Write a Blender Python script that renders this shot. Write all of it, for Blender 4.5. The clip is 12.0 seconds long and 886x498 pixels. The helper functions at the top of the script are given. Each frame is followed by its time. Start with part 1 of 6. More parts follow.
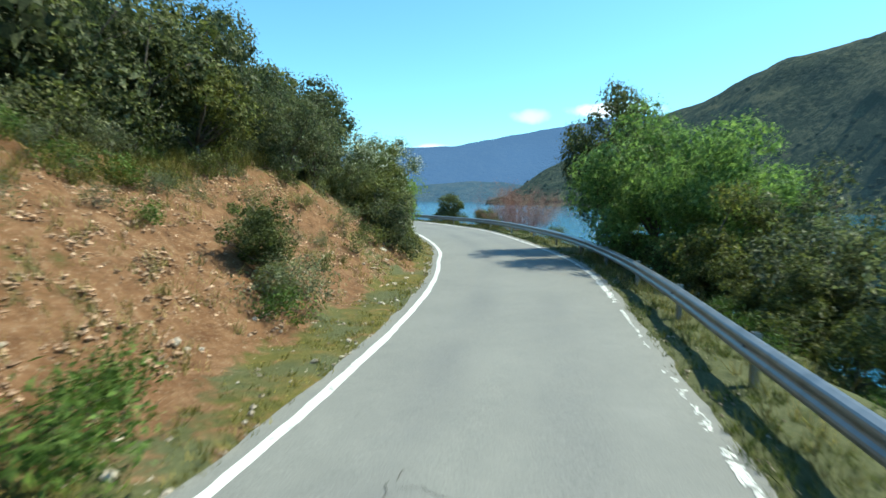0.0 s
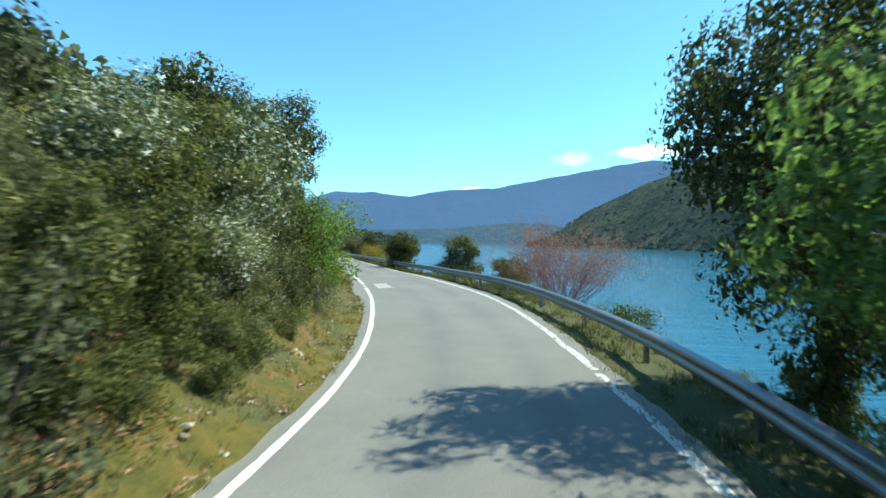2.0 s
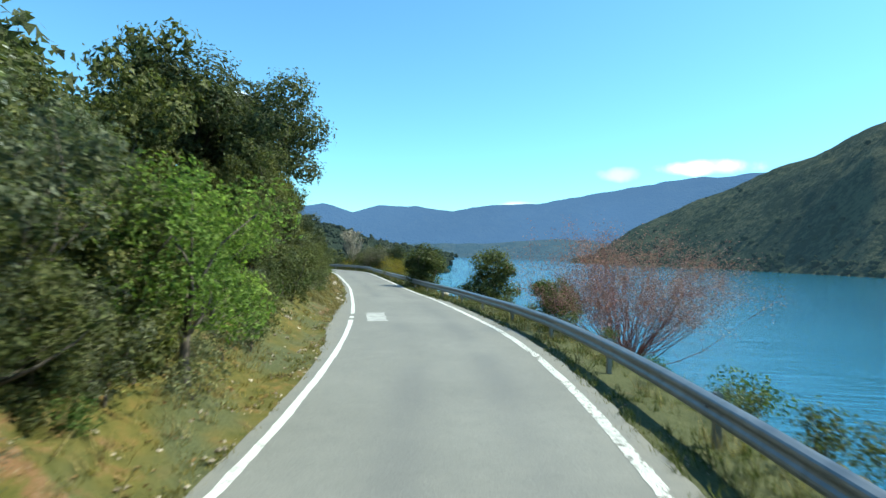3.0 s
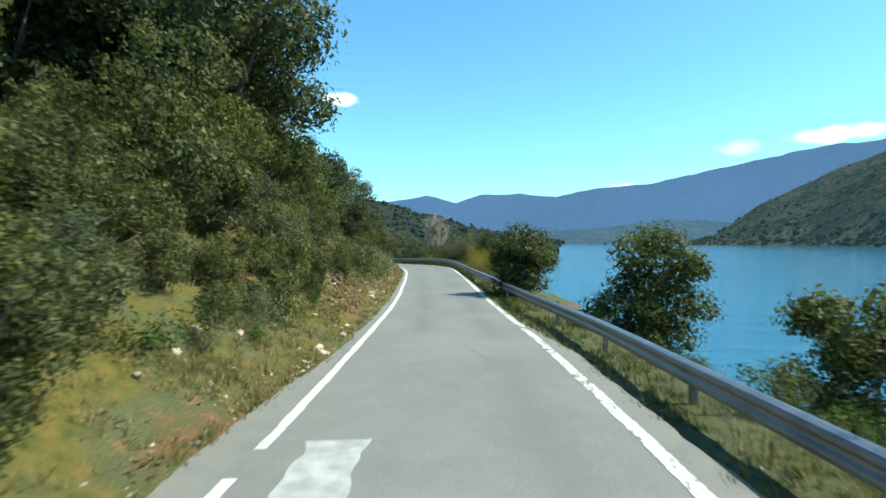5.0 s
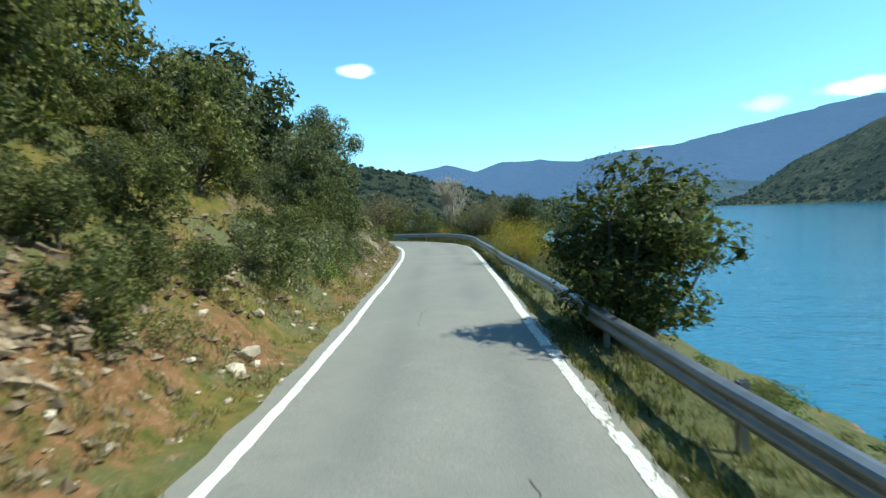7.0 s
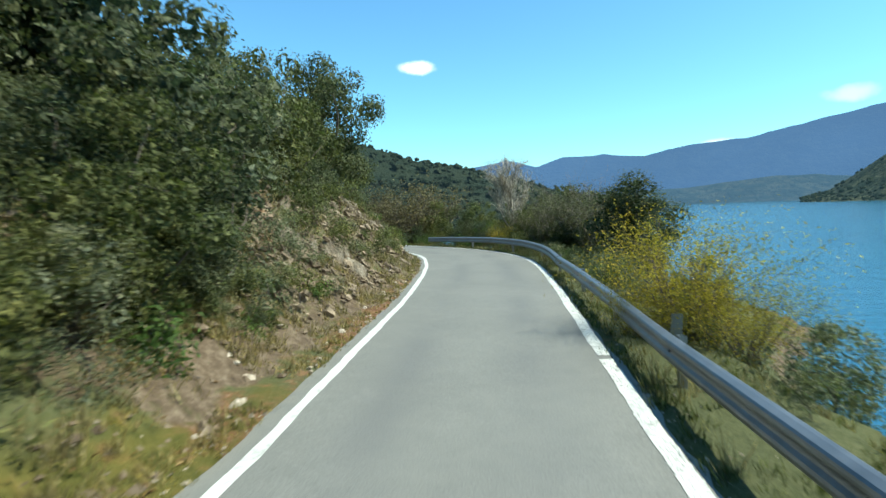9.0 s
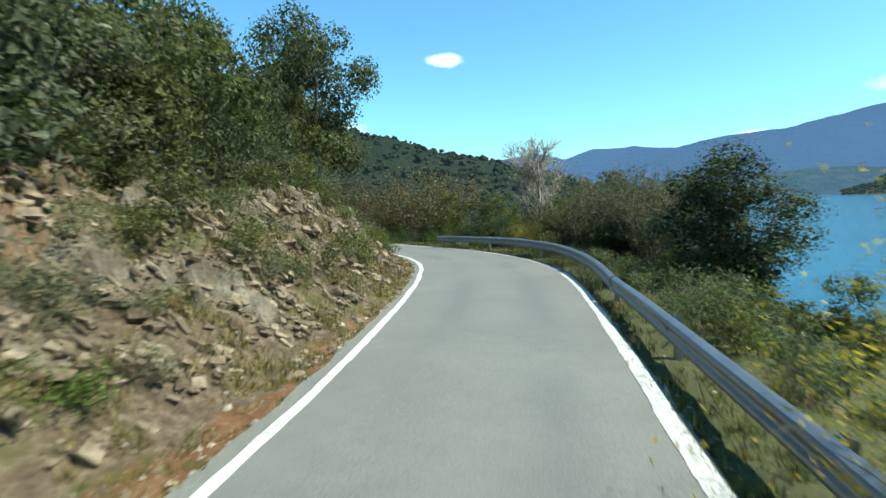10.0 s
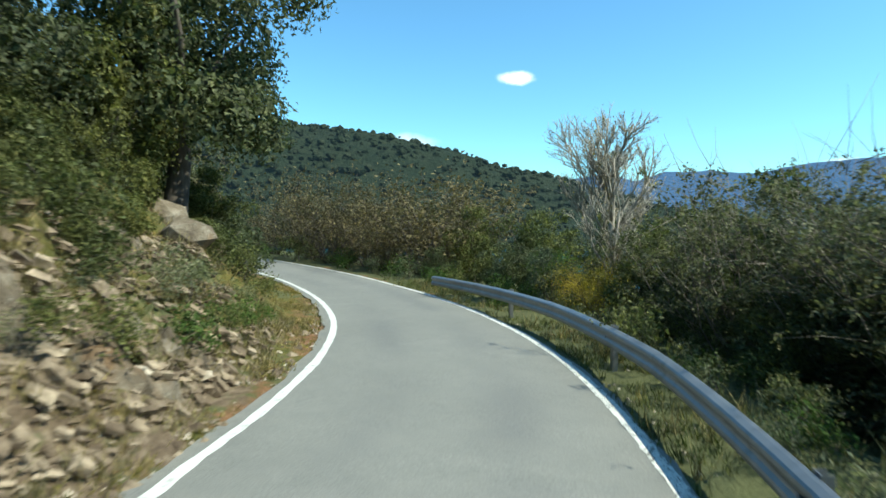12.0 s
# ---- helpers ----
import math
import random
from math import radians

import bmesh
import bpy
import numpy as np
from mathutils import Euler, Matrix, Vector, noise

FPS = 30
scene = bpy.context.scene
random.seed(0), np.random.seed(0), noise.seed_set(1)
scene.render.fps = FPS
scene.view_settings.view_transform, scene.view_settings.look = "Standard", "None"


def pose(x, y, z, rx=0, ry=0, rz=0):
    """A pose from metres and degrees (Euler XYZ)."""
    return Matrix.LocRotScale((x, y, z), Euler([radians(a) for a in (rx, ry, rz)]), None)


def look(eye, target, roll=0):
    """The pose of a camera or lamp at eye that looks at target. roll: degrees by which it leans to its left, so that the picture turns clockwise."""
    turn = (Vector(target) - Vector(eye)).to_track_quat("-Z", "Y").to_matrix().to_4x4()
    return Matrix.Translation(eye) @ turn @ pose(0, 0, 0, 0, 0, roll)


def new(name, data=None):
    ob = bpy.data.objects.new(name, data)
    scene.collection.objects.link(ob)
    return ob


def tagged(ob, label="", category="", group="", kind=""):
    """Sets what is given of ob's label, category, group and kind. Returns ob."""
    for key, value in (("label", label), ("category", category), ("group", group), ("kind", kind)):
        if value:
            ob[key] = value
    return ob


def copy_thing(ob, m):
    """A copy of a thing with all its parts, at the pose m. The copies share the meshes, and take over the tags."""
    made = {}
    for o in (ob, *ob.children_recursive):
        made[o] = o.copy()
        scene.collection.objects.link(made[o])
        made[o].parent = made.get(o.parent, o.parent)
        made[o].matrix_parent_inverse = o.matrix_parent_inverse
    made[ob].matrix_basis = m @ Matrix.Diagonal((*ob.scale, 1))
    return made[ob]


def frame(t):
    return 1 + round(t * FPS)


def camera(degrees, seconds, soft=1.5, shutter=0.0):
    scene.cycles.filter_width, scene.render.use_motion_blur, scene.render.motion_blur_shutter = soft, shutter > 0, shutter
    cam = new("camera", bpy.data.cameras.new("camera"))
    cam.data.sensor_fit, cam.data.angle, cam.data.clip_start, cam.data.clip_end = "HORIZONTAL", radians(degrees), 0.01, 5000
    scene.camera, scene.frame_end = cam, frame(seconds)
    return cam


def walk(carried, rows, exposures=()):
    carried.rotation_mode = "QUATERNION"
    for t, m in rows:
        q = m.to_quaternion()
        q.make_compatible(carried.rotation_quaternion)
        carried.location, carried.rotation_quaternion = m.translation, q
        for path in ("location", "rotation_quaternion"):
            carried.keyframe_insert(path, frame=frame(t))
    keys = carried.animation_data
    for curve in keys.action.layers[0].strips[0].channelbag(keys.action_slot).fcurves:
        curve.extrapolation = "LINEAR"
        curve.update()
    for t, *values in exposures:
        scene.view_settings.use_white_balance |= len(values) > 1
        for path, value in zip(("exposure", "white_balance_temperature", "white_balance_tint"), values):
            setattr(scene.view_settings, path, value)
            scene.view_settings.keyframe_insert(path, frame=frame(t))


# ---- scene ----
cam = camera(75.87, 12.0, soft=1.5, shutter=0.3)
PATH = [
    (0, (0.197, 0.000, 2.165), (0.212, 9.964, 1.312), 0.92),
    (0.5, (0.979, 4.073, 2.215), (0.374, 14.004, 1.208), 0.10),
    (1, (1.586, 8.301, 2.257), (0.703, 18.233, 1.493), 0.16),
    (1.5, (2.276, 12.565, 2.287), (1.355, 22.516, 1.941), 0.48),
    (2, (2.640, 16.785, 2.367), (1.924, 26.758, 2.233), 1.06),
    (2.5, (2.988, 20.849, 2.422), (1.917, 30.791, 2.481), 1.51),
    (3, (2.959, 24.944, 2.415), (1.495, 34.835, 2.519), 2.00),
    (3.5, (2.644, 28.987, 2.418), (0.689, 38.793, 2.520), 1.59),
    (4, (2.104, 32.969, 2.407), (-0.353, 42.662, 2.469), 0.93),
    (4.5, (1.366, 36.879, 2.392), (-1.539, 46.449, 2.382), 0.30),
    (5, (0.455, 40.712, 2.377), (-2.781, 50.174, 2.261), -0.24),
    (5.5, (-0.566, 44.473, 2.402), (-3.950, 53.879, 2.158), -0.77),
    (6, (-1.717, 48.082, 2.394), (-5.129, 57.470, 1.917), -0.88),
    (6.5, (-2.788, 51.429, 2.338), (-6.237, 60.796, 1.754), -1.96),
    (7, (-3.883, 54.817, 2.337), (-7.485, 64.124, 1.704), -2.29),
    (7.5, (-5.056, 58.220, 2.329), (-8.879, 67.438, 1.694), -2.39),
    (8, (-6.293, 61.640, 2.309), (-10.371, 70.749, 1.689), -2.49),
    (8.5, (-7.576, 65.077, 2.270), (-11.909, 74.067, 1.655), -2.52),
    (9, (-8.801, 68.580, 2.242), (-13.352, 77.459, 1.577), -2.10),
    (9.5, (-10.013, 71.962, 2.218), (-14.790, 80.712, 1.431), -1.89),
    (10, (-11.246, 75.248, 2.219), (-16.213, 83.894, 1.448), -2.09),
    (10.5, (-12.517, 78.545, 2.237), (-17.684, 87.081, 1.571), -1.68),
    (11, (-13.804, 81.619, 2.252), (-18.823, 90.247, 1.628), -1.04),
    (11.5, (-14.903, 84.689, 2.265), (-20.367, 93.040, 1.652), -0.49),
    (12, (-15.992, 87.752, 2.308), (-21.881, 95.819, 1.823), 0.62),
]
EXPOSURES = [(0.0, 0.75, 6450, 0.0), (12.0, 0.6, 6450, 0.0)]
# the last value is the strength of the haze painted on far slopes
SKY_STRENGTH, SUN_STRENGTH, HAZE_GLOW = 0.14, 5.0, 0.62
SKY_TINT = (0.64, 1.04, 1.16, 1)
CLOUD_COLOUR = (9.0, 9.3, 9.6, 1)
# bearing to the left, elevation, half width, half height (degrees), density
CLOUDS = [(29.0, 13.9, 2.2, 0.75, 0.9), (-16.5, 8.8, 4.5, 0.9, 0.8), (-8.5, 8.3, 2.2, 0.8, 0.3), (1.0, 4.9, 3.5, 0.7, 0.5), (40, 7.5, 5, 1.2, 0.35)]
LEFT_LINE = [(-50, 44.9), (45.3, 45.85), (46.6, 175)]
RIGHT_LINE = [(-50, 8.4, 0.12), (9.6, 12.6, 0.07), (13.4, 27, 0.16), (27.3, 55.0, 0.18), (55.3, 58.0, 0.17), (58.3, 63.7, 0.15), (64.0, 77, 0.19), (77.25, 93, 0.19), (93.5, 175, 0.16)]
PATCH, PATCH_D = (44.2, 46.9), (-1.80, -1.10)
walk(cam, [(t, look(e, g, r)) for t, e, g, r in PATH], exposures=EXPOSURES)

# ---- light ----
SUN_AZ, SUN_EL = 74.0, 51.0  # degrees clockwise from +y, and above the horizon
world = bpy.data.worlds.new("world")
scene.world = world
world.use_nodes = True
wn, wl = world.node_tree.nodes, world.node_tree.links
wn.clear()
sky = wn.new("ShaderNodeTexSky")
sky.sky_type = "NISHITA"
sky.sun_disc = False
sky.sun_elevation, sky.sun_rotation = radians(SUN_EL), radians(SUN_AZ)
sky.air_density, sky.dust_density, sky.ozone_density = 1.0, 0.3, 2.5
bg = wn.new("ShaderNodeBackground")
bg.inputs["Strength"].default_value = SKY_STRENGTH
wout = wn.new("ShaderNodeOutputWorld")
wl.new(bg.outputs[0], wout.inputs[0])
# small fair-weather clouds, each a soft noisy spot on the sky
geo = wn.new("ShaderNodeTexCoord")


def wmath(op, a, b=None, c=None):
    n = wn.new("ShaderNodeMath")
    n.operation = op
    for i, v in enumerate((a, b, c)):
        if v is None:
            continue
        if isinstance(v, (int, float)):
            n.inputs[i].default_value = v
        else:
            wl.new(v, n.inputs[i])
    return n.outputs[0]


def wdot(vec):
    n = wn.new("ShaderNodeVectorMath")
    n.operation = "DOT_PRODUCT"
    wl.new(geo.outputs["Generated"], n.inputs[0])
    n.inputs[1].default_value = vec
    return n.outputs["Value"]


cn = wn.new("ShaderNodeTexNoise")
cn.inputs["Scale"].default_value, cn.inputs["Detail"].default_value = 22.0, 5.0
wl.new(geo.outputs["Generated"], cn.inputs["Vector"])
cover = None
for yaw_left, elev, half_w, half_h, dens in CLOUDS:
    a, e = radians(yaw_left), radians(elev)
    fwd = Vector((-math.sin(a) * math.cos(e), math.cos(a) * math.cos(e), math.sin(e)))
    right = Vector((math.cos(a), math.sin(a), 0))
    up = right.cross(fwd)
    u = wmath("DIVIDE", wdot(right), math.tan(radians(half_w)))
    v = wmath("DIVIDE", wdot(up), math.tan(radians(half_h)))
    r2 = wmath("ADD", wmath("MULTIPLY", u, u), wmath("MULTIPLY", v, v))
    spot = wmath("SUBTRACT", 1.0, r2)
    spot = wmath("ADD", spot, wmath("MULTIPLY", wmath("SUBTRACT", cn.outputs[0], 0.5), 2.2))
    front = wmath("GREATER_THAN", wdot(fwd), 0.3)
    m = wn.new("ShaderNodeMapRange")
    m.interpolation_type = "SMOOTHSTEP"
    m.inputs["From Min"].default_value, m.inputs["From Max"].default_value = 0.0, 1.1
    m.inputs["To Max"].default_value = dens
    wl.new(wmath("MULTIPLY", spot, front), m.inputs["Value"])
    cover = m.outputs[0] if cover is None else wmath("MAXIMUM", cover, m.outputs[0])
wmix = wn.new("ShaderNodeMix")
wmix.data_type = "RGBA"
wl.new(cover, wmix.inputs["Factor"])
tint = wn.new("ShaderNodeMix")
tint.data_type, tint.blend_type = "RGBA", "MULTIPLY"
tint.inputs["Factor"].default_value = 1.0
tint.inputs["B"].default_value = SKY_TINT
wl.new(sky.outputs[0], tint.inputs["A"])
wl.new(tint.outputs["Result"], wmix.inputs["A"])
wmix.inputs["B"].default_value = CLOUD_COLOUR
wl.new(wmix.outputs["Result"], bg.inputs["Color"])

sun_data = bpy.data.lights.new("sun", "SUN")
sun_data.energy, sun_data.angle, sun_data.color = SUN_STRENGTH, radians(0.55), (1.0, 0.965, 0.84)
sun = new("sun", sun_data)
sa, se = radians(SUN_AZ), radians(SUN_EL)
SUN_DIR = Vector((math.sin(sa) * math.cos(se), math.cos(sa) * math.cos(se), math.sin(se)))
sun.matrix_world = look(SUN_DIR * 50, (0, 0, 0))

# ---- materials ----
class Mat:
    """A small node-graph writer for one principled material."""

    def __init__(self, name):
        self.m = bpy.data.materials.new(name)
        self.m.use_nodes = True
        self.n, self.l = self.m.node_tree.nodes, self.m.node_tree.links
        self.p = self.n["Principled BSDF"]
        self.co = self.n.new("ShaderNodeTexCoord").outputs["Object"]

    def noise(self, scale, detail=4.0, rough=0.55, stretch=None, distort=0.0):
        n = self.n.new("ShaderNodeTexNoise")
        n.inputs["Scale"].default_value, n.inputs["Detail"].default_value = scale, detail
        n.inputs["Roughness"].default_value, n.inputs["Distortion"].default_value = rough, distort
        src = self.co
        if stretch:
            k = self.n.new("ShaderNodeMapping")
            k.inputs["Scale"].default_value = stretch
            self.l.new(src, k.inputs[0])
            src = k.outputs[0]
        self.l.new(src, n.inputs["Vector"])
        return n.outputs[0]

    def voronoi(self, scale, out="Distance"):
        n = self.n.new("ShaderNodeTexVoronoi")
        n.inputs["Scale"].default_value = scale
        self.l.new(self.co, n.inputs["Vector"])
        return n.outputs[out]

    def ramp(self, src, stops):
        n = self.n.new("ShaderNodeValToRGB")
        e = n.color_ramp.elements
        while len(e) < len(stops):
            e.new(0.5)
        for el, (pos, col) in zip(e, stops):
            el.position = pos
            el.color = (*col, 1) if len(col) == 3 else col
        self.l.new(src, n.inputs[0])
        return n.outputs[0]

    def step(self, src, lo, hi):
        n = self.n.new("ShaderNodeMapRange")
        n.interpolation_type = "SMOOTHSTEP"
        n.inputs["From Min"].default_value, n.inputs["From Max"].default_value = lo, hi
        self.l.new(src, n.inputs[0])
        return n.outputs[0]

    def mix(self, f, a, b, how="MIX"):
        n = self.n.new("ShaderNodeMix")
        n.data_type, n.blend_type = "RGBA", how
        for key, v in (("Factor", f), ("A", a), ("B", b)):
            if isinstance(v, (int, float)):
                n.inputs[key].default_value = v
            elif isinstance(v, tuple):
                n.inputs[key].default_value = (*v, 1)
            else:
                self.l.new(v, n.inputs[key])
        return n.outputs["Result"]

    def op(self, how, a, b=0.0):
        n = self.n.new("ShaderNodeMath")
        n.operation = how
        for i, v in enumerate((a, b)):
            if isinstance(v, (int, float)):
                n.inputs[i].default_value = v
            else:
                self.l.new(v, n.inputs[i])
        return n.outputs[0]

    def attr(self, name):
        n = self.n.new("ShaderNodeAttribute")
        n.attribute_name = name
        return n.outputs["Fac"]

    def island(self):
        return self.n.new("ShaderNodeNewGeometry").outputs["Random Per Island"]

    def random(self):
        return self.n.new("ShaderNodeObjectInfo").outputs["Random"]

    def bump(self, src, strength=0.4, dist=0.02):
        n = self.n.new("ShaderNodeBump")
        n.inputs["Strength"].default_value, n.inputs["Distance"].default_value = strength, dist
        self.l.new(src, n.inputs["Height"])
        self.l.new(n.outputs[0], self.p.inputs["Normal"])

    def out(self, col, rough=0.8, metal=0.0, spec=0.3):
        for key, v in (("Base Color", col), ("Roughness", rough), ("Metallic", metal), ("Specular IOR Level", spec)):
            if isinstance(v, tuple):
                self.p.inputs[key].default_value = (*v, 1)
            elif isinstance(v, (int, float)):
                self.p.inputs[key].default_value = v
            else:
                self.l.new(v, self.p.inputs[key])
        return self.m


def mat_asphalt():
    k = Mat("asphalt")
    big = k.noise(0.35, 3)
    fine = k.noise(60, 3)
    mid = k.noise(3.0, 5)
    col = k.ramp(big, [(0.3, (0.125, 0.124, 0.106)), (0.7, (0.196, 0.193, 0.164))])
    col = k.mix(0.35, col, k.ramp(mid, [(0.3, (0.13, 0.13, 0.12)), (0.7, (0.235, 0.23, 0.205))]))
    # long smears of rubber and polish that follow the wheels, broken up along the way
    track = k.attr("track")
    worn = k.step(k.noise(0.22, 4, 0.6), 0.35, 0.62)
    col = k.mix(k.op("MULTIPLY", k.op("MULTIPLY", track, worn), 0.8), col, (0.105, 0.106, 0.102))
    stain = k.step(k.noise(0.9, 6, 0.7), 0.60, 0.74)
    col = k.mix(k.op("MULTIPLY", stain, 0.35), col, (0.09, 0.09, 0.085))
    pale = k.step(k.noise(0.55, 5, 0.65, distort=0.6), 0.58, 0.72)
    col = k.mix(k.op("MULTIPLY", pale, 0.3), col, (0.25, 0.245, 0.22))
    dusty = k.attr("edge")
    col = k.mix(k.op("MULTIPLY", dusty, k.step(mid, 0.3, 0.6)), col, (0.20, 0.186, 0.150))
    col = k.mix(0.35, col, k.ramp(fine, [(0.3, (0.09, 0.09, 0.085)), (0.7, (0.33, 0.33, 0.30))]))
    k.bump(k.op("ADD", fine, k.op("MULTIPLY", mid, 0.6)), 0.35, 0.006)
    return k.out(col, k.op("ADD", 0.72, k.op("MULTIPLY", mid, 0.2)), spec=0.3)


def mat_paint(name, lo, least=0.25):
    k = Mat(name)
    wear = k.step(k.noise(7, 6, 0.75), lo, lo + 0.14)
    thin = k.step(k.noise(1.2, 3), 0.35, 0.75)
    col = k.mix(k.op("MULTIPLY", wear, k.op("ADD", k.op("MULTIPLY", thin, 0.6), least)), (0.60, 0.60, 0.55), (0.22, 0.22, 0.20))
    k.bump(k.noise(60, 3), 0.3, 0.005)
    return k.out(col, 0.65)


def mat_patch():
    k = Mat("patch_cement")
    col = k.ramp(k.noise(4, 6), [(0.3, (0.26, 0.26, 0.245)), (0.7, (0.44, 0.44, 0.41))])
    k.bump(k.noise(40, 4), 0.4, 0.01)
    return k.out(col, 0.85)


def mat_ground():
    """Earth, dry grass, stony scree and moss, shared out by what grows where."""
    k = Mat("earth_and_grass")
    n1, n2, n3 = k.noise(0.5, 5), k.noise(3.5, 6, 0.65), k.noise(22, 4, 0.7)
    soil = k.ramp(n2, [(0.25, (0.062, 0.028, 0.012)), (0.5, (0.145, 0.073, 0.033)), (0.78, (0.235, 0.140, 0.075))])
    soil = k.mix(k.op("MULTIPLY", k.step(n3, 0.56, 0.70), 0.8), soil, (0.37, 0.295, 0.205))
    moss = k.ramp(n2, [(0.3, (0.056, 0.060, 0.013)), (0.52, (0.112, 0.098, 0.025)), (0.75, (0.195, 0.112, 0.036))])
    dry = k.ramp(n3, [(0.3, (0.044, 0.054, 0.020)), (0.7, (0.122, 0.124, 0.058))])
    rock = k.ramp(k.noise(6, 6, 0.72), [(0.3, (0.045, 0.032, 0.020)), (0.5, (0.125, 0.090, 0.058)), (0.72, (0.25, 0.195, 0.135))])
    veg = k.mix(k.op("MAXIMUM", k.step(n1, 0.42, 0.62), k.attr("lakeside")), moss, dry)
    col = k.mix(k.step(k.op("ADD", k.attr("soil"), k.op("MULTIPLY", k.op("SUBTRACT", n2, 0.5), 1.3)), 0.35, 0.65), veg, soil)
    col = k.mix(k.step(k.op("ADD", k.attr("rock"), k.op("MULTIPLY", k.op("SUBTRACT", n2, 0.5), 1.0)), 0.40, 0.65), col, rock)
    k.bump(k.op("ADD", n2, k.op("MULTIPLY", n3, 0.5)), 0.7, 0.09)
    return k.out(col, 0.93, spec=0.15)


def mat_leaf(name, dark, mid, light, trans=0.25, rough=0.6, flower=None, share=0.0):
    """Leaves: each one its own tone, each bush its own shift; light shines a little through."""
    k = Mat(name)
    col = k.ramp(k.island(), [(0.0, dark), (0.55, mid), (1.0, light)])
    shift = k.ramp(k.random(), [(0.0, (0.74, 0.80, 0.8)), (0.5, (1.03, 1.02, 1.0)), (1.0, (1.26, 1.22, 1.06))])
    col = k.mix(1.0, col, shift, "MULTIPLY")
    patchy = k.ramp(k.noise(0.8, 2), [(0.35, (0.8, 0.85, 0.85)), (0.65, (1.2, 1.12, 1.0))])
    col = k.mix(1.0, col, patchy, "MULTIPLY")
    grain = k.ramp(k.noise(17, 2, 0.6), [(0.36, (0.52, 0.54, 0.56)), (0.52, (1.0, 1.0, 1.0)), (0.66, (1.55, 1.5, 1.38))])
    col = k.mix(1.0, col, grain, "MULTIPLY")
    if flower:
        col = k.mix(k.step(k.attr("flower"), 0.4, 0.6), col, flower)
    k.out(col, rough, spec=0.14)
    tr = k.n.new("ShaderNodeBsdfTranslucent")
    k.l.new(k.mix(1.0, col, (1.12, 1.3, 0.8), "MULTIPLY"), tr.inputs[0])
    mx = k.n.new("ShaderNodeMixShader")
    mx.inputs[0].default_value = trans
    k.l.new(k.p.outputs[0], mx.inputs[1])
    k.l.new(tr.outputs[0], mx.inputs[2])
    k.l.new(mx.outputs[0], k.n["Material Output"].inputs[0])
    return k.m


def mat_bark(name, a, b):
    k = Mat(name)
    n = k.noise(9, 6, 0.65, stretch=(1, 1, 0.25))
    k.bump(n, 0.6, 0.02)
    return k.out(k.ramp(n, [(0.3, a), (0.7, b)]), 0.9, spec=0.2)


def mat_steel(name="galvanised_steel"):
    k = Mat(name)
    n = k.noise(2.5, 5)
    f = k.noise(25, 4)
    col = k.ramp(n, [(0.3, (0.165, 0.175, 0.18)), (0.7, (0.26, 0.272, 0.278))])
    drip = k.step(k.noise(6, 4, 0.6, stretch=(1, 1, 0.2)), 0.55, 0.72)
    col = k.mix(k.op("MULTIPLY", drip, 0.5), col, (0.13, 0.13, 0.12))
    rust = k.op("MULTIPLY", k.step(f, 0.62, 0.74), k.step(n, 0.5, 0.62))
    col = k.mix(rust, col, (0.20, 0.12, 0.07))
    k.bump(f, 0.08, 0.004)
    return k.out(col, k.op("ADD", 0.24, k.op("MULTIPLY", n, 0.3)), 0.6, 0.4)


def mat_stone(name, a, b):
    k = Mat(name)
    n = k.noise(5, 7, 0.68)
    col = k.mix(1.0, k.ramp(n, [(0.3, a), (0.72, b)]), k.ramp(k.island(), [(0, (0.5, 0.46, 0.43)), (0.7, (1.0, 0.97, 0.94)), (1, (1.5, 1.5, 1.48))]), "MULTIPLY")
    col = k.mix(1.0, col, k.ramp(k.random(), [(0, (0.78, 0.74, 0.7)), (1, (1.15, 1.12, 1.08))]), "MULTIPLY")
    k.bump(n, 0.7, 0.05)
    return k.out(col, 0.9, spec=0.2)


def mat_water():
    k = Mat("lake_water")
    a = k.noise(1.1, 4, 0.6, stretch=(0.55, 1.5, 1))
    b = k.noise(0.22, 3, 0.5, stretch=(0.6, 1.6, 1))
    k.bump(k.op("ADD", a, k.op("MULTIPLY", b, 1.6)), 0.55, 0.16)
    tint = k.ramp(k.noise(0.012, 3), [(0.3, (0.010, 0.085, 0.150)), (0.7, (0.020, 0.125, 0.200))])
    m = k.out(tint, 0.12, spec=0.5)
    k.p.inputs["IOR"].default_value = 1.33
    return m


